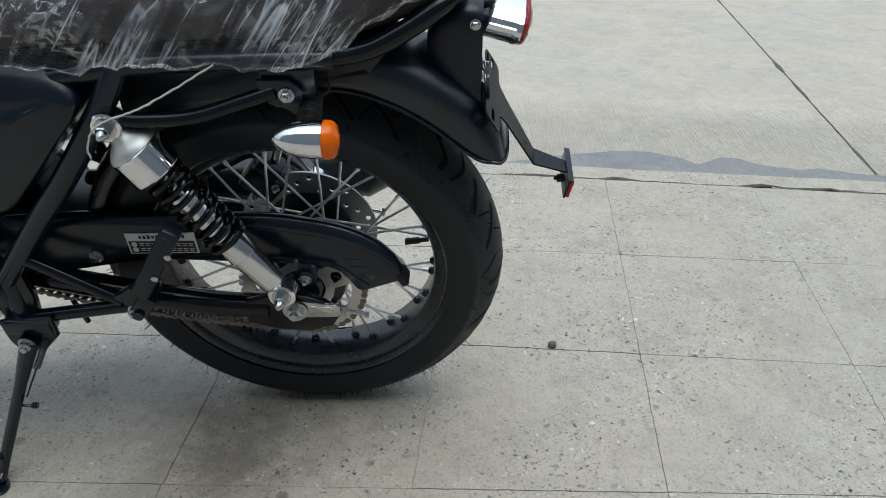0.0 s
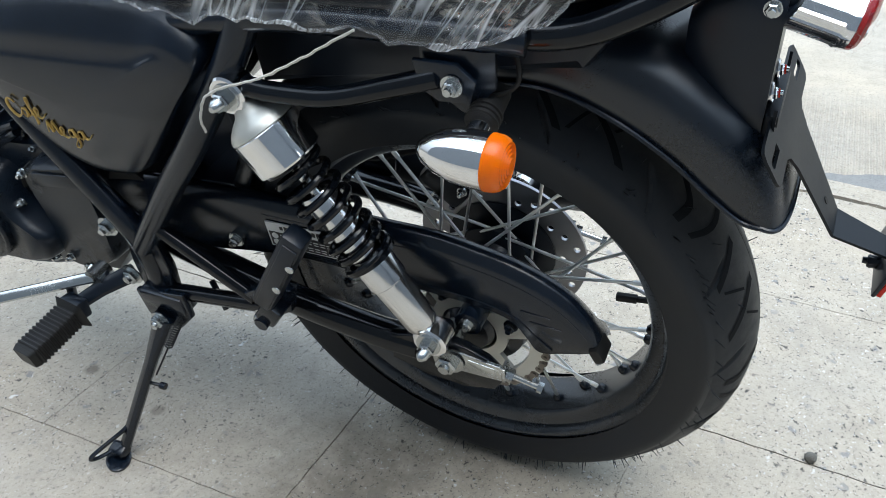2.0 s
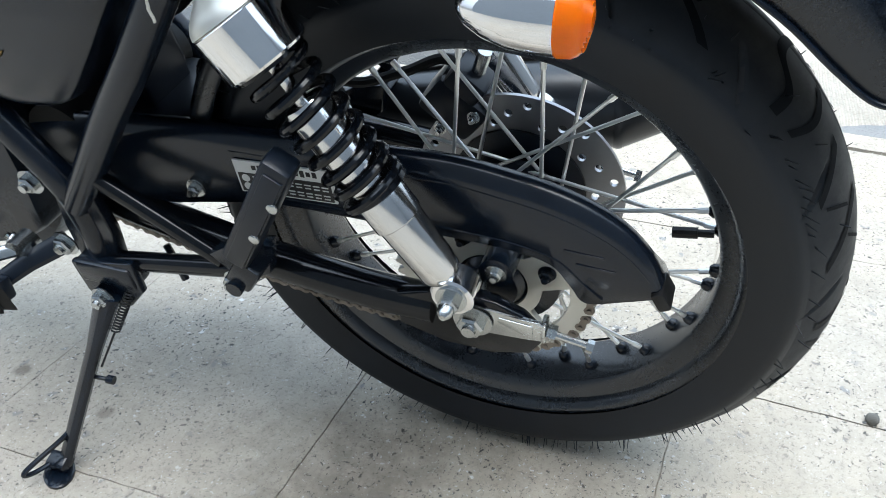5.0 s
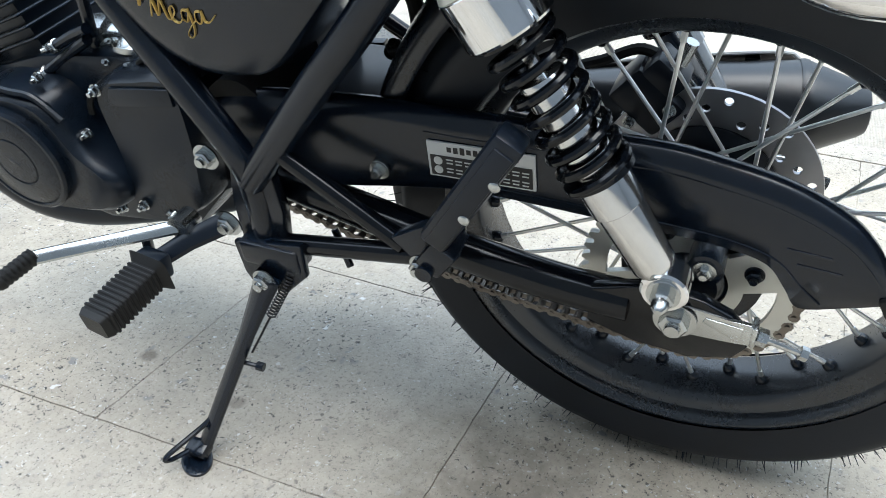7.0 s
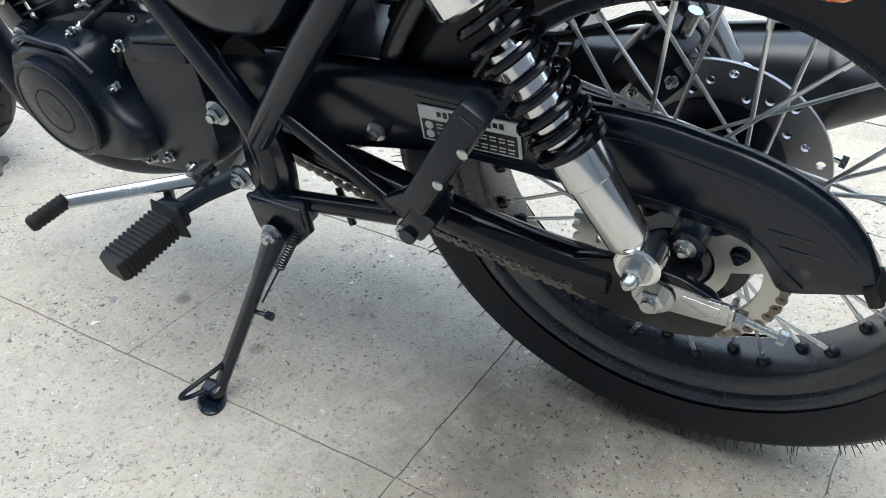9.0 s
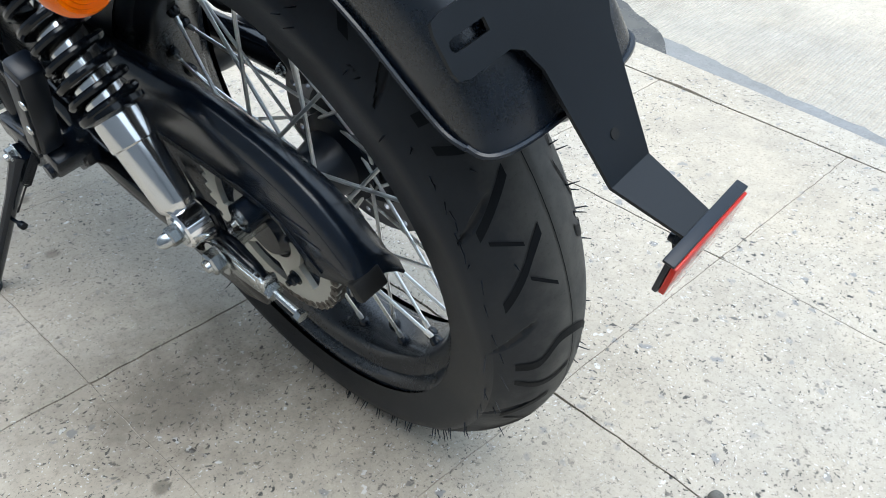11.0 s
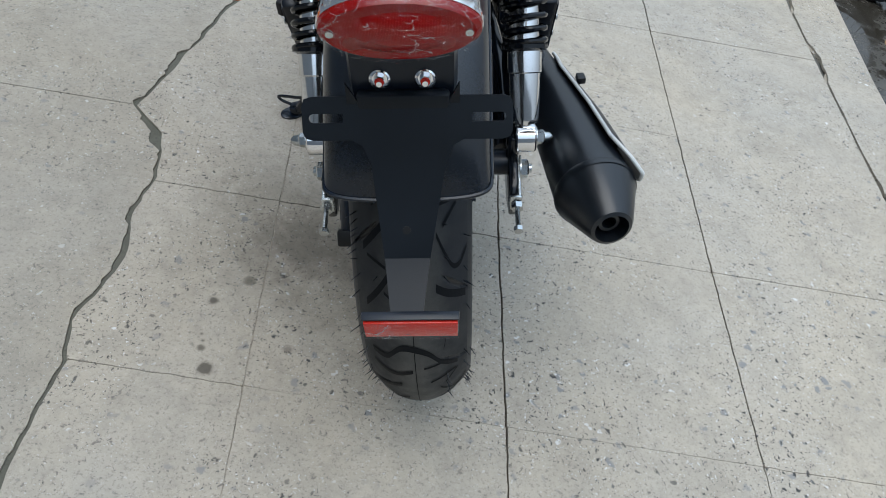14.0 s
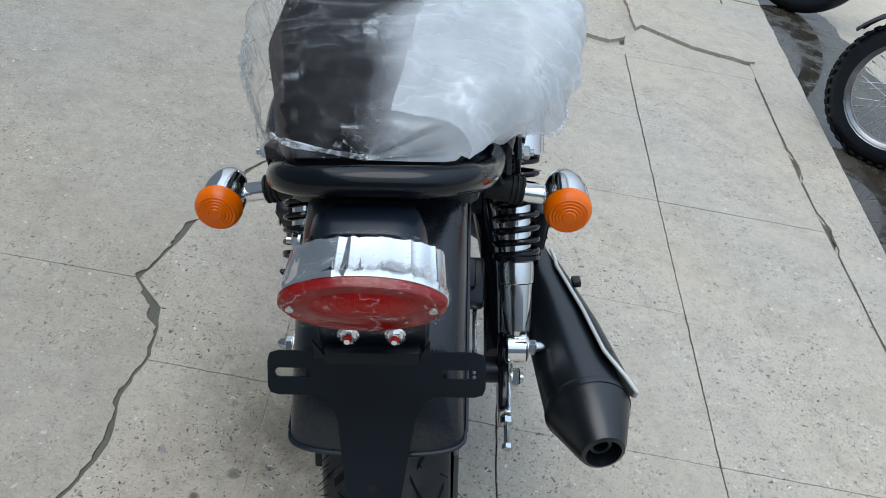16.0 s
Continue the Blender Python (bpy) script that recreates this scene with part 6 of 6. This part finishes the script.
rod(b, (0, -0.376, 0.455), (0, -0.362, 0.452), 0.006, 10)
hexbolt(b, (0, -0.366, 0.453), (0, 1, 0), 0.006, 0.005, 0)
part("reflector_stud", b, MATTE, refl)


# Turn signals
def signal(s):
    c = V(s * 0.168, -0.064, 0.625)
    f = V(0, 1, 0.03).normalized()
    b = B()
    lathe(b, [(-0.0085, 0.0228), (0.006, 0.0228), (0.020, 0.0212), (0.034, 0.0172), (0.045, 0.0115), (0.051, 0.0055), (0.0535, 0.001)], c, f, 40, caps=True)
    body = part("turn_signal", b, CHROME, bike, "chrome bullet turn signal with amber lens")
    b = B()
    lathe(b, [(-0.0085, 0.0224), (-0.0095, 0.0230), (-0.017, 0.0224), (-0.021, 0.0204), (-0.0218, 0.0190), (-0.0232, 0.0182), (-0.0226, 0.0160), (-0.0240, 0.0152), (-0.0234, 0.0130), (-0.0248, 0.0122), (-0.0242, 0.0100), (-0.0256, 0.0092), (-0.0250, 0.0070), (-0.0264, 0.0060), (-0.0266, 0.001)], c, f, 40, caps=True)
    part("amber_lens", b, AMBER, body)
    b = B()
    rod(b, c + V(-s * 0.016, 0.014, -0.001), c + V(-s * 0.046, 0.015, 0.003), 0.0096, 20)
    part("chrome_stub", b, CHROME, body)
    b = B()
    rod(b, c + V(-s * 0.041, 0.015, 0.003), c + V(-s * 0.078, 0.016, 0.010), 0.0132, 18)
    for k in range(3):
        q = c + V(-s * (0.041 + 0.0048 * k), 0.015, 0.003 + 0.0009 * k)
        lathe(b, [(0, 0.0132), (0.0008, 0.0146), (0.0026, 0.0146), (0.0034, 0.0132)], q, V(-s, 0.03, 0.17), 20, caps=True)
    part("rubber_stem", b, SOFT, body)
    b = B()
    q = c + V(-s * 0.06, 0.014, 0.016)
    sweep(b, spline([q, q + V(-s * 0.004, -0.022, 0.012), q + V(-s * 0.01, -0.02, 0.035), q + V(-s * 0.012, -0.005, 0.06)], 5), 0.0022, 6)
    part("signal_wire", b, SOFT, body)


signal(-1)
signal(1)

# Seat, its rear hoop and the plastic wrap
b = B()
stations = [(0.52, 0.095, 0.672, 0.770), (0.45, 0.110, 0.676, 0.775), (0.35, 0.116, 0.690, 0.778), (0.25, 0.118, 0.702, 0.785), (0.10, 0.118, 0.704, 0.795), (-0.03, 0.110, 0.702, 0.797), (-0.11, 0.088, 0.702, 0.795), (-0.165, 0.076, 0.718, 0.789), (-0.192, 0.064, 0.730, 0.783), (-0.205, 0.054, 0.738, 0.772)]


def seat_ring(y, w, z0, z1, n=36, grow=0.0):
    ring = []
    for k in range(n):
        a = 2 * math.pi * k / n
        c_, s_ = math.cos(a), math.sin(a)
        c_, s_ = math.copysign(abs(c_) ** 0.55, c_), math.copysign(abs(s_) ** 0.6, s_)
        ring.append(V(c_ * (w + grow), y, (z0 + z1) / 2 + s_ * ((z1 - z0) / 2 + grow)))
    return ring


loft(b, [seat_ring(*s_) for s_ in stations])
seat = part("seat", b, SEATMAT, bike, "black vinyl dual seat with brown sides under clear plastic", smooth=60)
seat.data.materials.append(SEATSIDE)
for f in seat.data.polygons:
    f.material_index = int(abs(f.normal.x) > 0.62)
b = B()
hoop = [(-0.096, 0.03, 0.692), (-0.094, -0.06, 0.689), (-0.089, -0.115, 0.694), (-0.081, -0.160, 0.713), (-0.066, -0.202, 0.736), (-0.042, -0.220, 0.744), (0, -0.225, 0.747)]
hoop = hoop + [mirror(p) for p in hoop[-2::-1]]
sweep(b, [p + V(0.003, 0, 0) for p in spline(hoop, 7)], 0.0122, 16)
part("seat_hoop", b, GLOSS, bike, "gloss black tube hoop behind the seat")


def wrap_sheet(a0, a1, y0, y1, lift, seed, nu=130, nv=110):
    """A crumpled sheet hung round the seat between two angles of its section, with creases and a ragged hem."""
    b, rings = B(), []
    for i in range(nv):
        y = y0 + (y1 - y0) * i / (nv - 1)
        w, z0, z1 = (float(np.interp(-y, [-s_[0] for s_ in stations], [s_[j] for s_ in stations])) for j in (1, 2, 3))
        ring = []
        for k in range(nu + 1):
            a = math.pi * (a0 + (a1 - a0) * k / nu)
            c_, s_ = math.cos(a), math.sin(a)
            c_, s_ = math.copysign(abs(c_) ** 0.55, c_), math.copysign(abs(s_) ** 0.6, s_)
            swell = max(0.0, math.sin(math.pi * min(1, max(0, (0.30 - y) / 0.50))))
            bag = lift + (0.048 * max(0, c_) ** 2 + 0.012 * max(0, -c_) ** 2) * swell
            p = V(c_ * (w + bag), y, (z0 + z1) / 2 + s_ * ((z1 - z0) / 2 + lift))
            over = max(-a / math.pi, a / math.pi - 1, 0.0)
            if over:
                # Below its widest line the sheet hangs straight down to the hem.
                low = 0.709 + 0.004 * math.sin(y * 21) + 0.40 * max(0, -y - 0.055)
                p = V(math.copysign(w + bag - 0.010 * over / 0.13 * min(1, max(0, -y - 0.02) / 0.06), c_), y, (z0 + z1) / 2 + (low - (z0 + z1) / 2) * over / 0.13)
            along, across = 0.8 * p.y + 0.6 * p.z, 0.8 * p.z - 0.6 * p.y
            fold = 1 - 2.2 * abs(noise.noise(V(along * 17, across * 4 + p.x * 5, seed)))
            fine = 1 - 2.2 * abs(noise.noise(V(along * 46 + p.x * 10, across * 9 + p.x * 16, seed + 4)))
            tiny = 1 - 2.2 * abs(noise.noise(V(along * 100, across * 40, p.x * 60 + seed)))
            wr = 0.009 * fold + 0.004 * fine + 0.0012 * tiny
            p = p + V(c_, 0, s_) * max(wr, -bag * 0.85)
            if k < 10 or k > nu - 10:
                p.z += 0.014 * noise.noise((y * 9, a, 3.0 + seed)) + 0.007 * noise.noise((y * 30, a, 8.0))
            ring.append(p)
        rings.append(ring)
    if nu > 120:
        # The sheet is tucked in behind the seat.
        mid_ = V(0, y1, 0.757)
        rings = rings + [[mid_ + (p - mid_) * k + V(0, -dy + 0.003 * noise.noise(p * 70), 0.002 * noise.noise(p * 90)) for p in rings[-1]] for k, dy in ((0.97, 0.002), (0.85, 0.004), (0.5, 0.005), (0.004, 0.005))]
    loft(b, rings, closed=False, caps=False)
    return b, rings


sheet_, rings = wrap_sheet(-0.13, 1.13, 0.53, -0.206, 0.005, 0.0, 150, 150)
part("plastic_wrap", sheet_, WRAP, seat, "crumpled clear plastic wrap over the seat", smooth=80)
for k in (0, -1):
    b = B()
    hem = [r[k] for r in rings]
    sweep(b, hem, [0.0006 + 0.0020 * abs(noise.noise(p * 70)) for p in hem], 6, 2.0)
    part("wrap_hem", b, HEM, seat, "gathered white hem of the plastic wrap")
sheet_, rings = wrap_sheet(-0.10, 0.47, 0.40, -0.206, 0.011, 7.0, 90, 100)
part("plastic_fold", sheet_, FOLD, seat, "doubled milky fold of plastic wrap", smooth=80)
b = B()
path = [(-0.133, 0.050, 0.701), (-0.136, 0.058, 0.697), (-0.142, 0.10, 0.674), (-0.148, 0.145, 0.652), (-0.154, 0.180, 0.642), (-0.162, 0.198, 0.634), (-0.163, 0.208, 0.618), (-0.162, 0.213, 0.605), (-0.160, 0.214, 0.592)]
pts = spline(path, 9)
sweep(b, [p + V(0.0008 * noise.noise(p * 300), 0.0012 * noise.noise(p * 260 + V(5, 0, 0)), 0.0012 * noise.noise(p * 280 + V(0, 9, 0))) for p in pts], [0.0011 + 0.0006 * abs(noise.noise(p * 400)) for p in pts], 7)
part("tie_string", b, TWINE, seat, "white twine tied to the seat cover")

# Front wheel and fork, in view between exhaust and frame edge
FX = V(0.02, 1.455, 0.312)
b = B()
rim_mesh(b, FX, 0.036, 0.222)
front = part("front_wheel", b, GLOSS, bike, "black spoked front wheel")
tyre(front, FX, 0.315, 0.05, 0.226, 720, tread=RUBBER)
spokes(front, FX, 0.04, 0.193, -0.03, 0.03)
b = B()
lathe(b, [(-0.05, 0.02), (-0.045, 0.05), (-0.02, 0.03), (0.02, 0.03), (0.045, 0.05), (0.05, 0.02)], FX, (1, 0, 0), 30, caps=True)
part("hub", b, MATTE, front)
for s in (-1, 1):
    b = B()
    sweep(b, [FX + V(s * 0.085, 0, 0), FX + V(s * 0.085, -0.19, 0.36)], [0.022, 0.019], 14)
    part("fork_leg", b, MATTE, bike)


# ---- parked motorcycles on the road ----
def parked(m, rim_mat, name_label, knobby):
    """Front end of a motorcycle standing at the kerb: wheel, fork, mudguard."""
    root = new("parked_motorcycle", None)
    root.matrix_world = m
    tagged(root, name_label, "motorcycle", group="motorcycles parked on the road")
    c = V(0, 0, 0.30)
    b = B()
    rim_mesh(b, c, 0.032, 0.225)
    w = part("wheel", b, rim_mat, root)
    b = B()
    tyre_mesh(b, c, 0.30, 0.056, 0.222, seg=720)
    if knobby:
        for k in range(44):
            for j in (-0.7, 0, 0.7):
                t = 2 * math.pi * (k + (0.5 if j else 0)) / 44
                rr = 0.300 - 0.012 * abs(j) ** 2
                box(b, c + V(j * 0.045, math.cos(t) * rr, math.sin(t) * rr), (0.022, 0.026, 0.014), (math.degrees(t) - 90, 0, 0), 0.003, 1)
    rubber = part("tyre", b, RUBBER, w)
    rubber.data.materials.append(RUBBER)
    rubber.data.materials.append(INK)
    spokes(w, c, 0.04, 0.195, -0.03, 0.03)
    b = B()
    lathe(b, [(-0.05, 0.02), (-0.045, 0.06), (-0.02, 0.035), (0.02, 0.035), (0.045, 0.06), (0.05, 0.02)], c, (1, 0, 0), 30, caps=True)
    part("hub", b, STEEL, w)
    for s in (-1, 1):
        b = B()
        sweep(b, [c + V(s * 0.08, 0, -0.02), c + V(s * 0.08, 0.2, 0.45)], 0.02, 12)
        part("fork_leg", b, STEEL, root)
    b = B()
    rings = []
    for k in range(20):
        t = radians(30 + 100 * k / 19)
        rings.append([c + V(math.sin(a) * 0.06, math.cos(t) * (0.325 + 0.02 * math.cos(a)), math.sin(t) * (0.325 + 0.02 * math.cos(a))) for a in np.linspace(-1.4, 1.4, 9)] +
                     [c + V(math.sin(a) * 0.057, math.cos(t) * (0.322 + 0.02 * math.cos(a)), math.sin(t) * (0.322 + 0.02 * math.cos(a))) for a in np.linspace(1.4, -1.4, 9)])
    loft(b, rings)
    part("mudguard", b, GLOSS, root)


parked(pose(1.735, 1.46, -0.040, 0, 5, 50) @ Matrix.Scale(0.80, 4), STEEL, "small dark motorcycle with knobbly tyre parked by the gutter", True)
parked(pose(1.97, 3.04, -0.040, 0, 5, 60), BLUE, "motorcycle with blue wheel rim parked on the road", False)
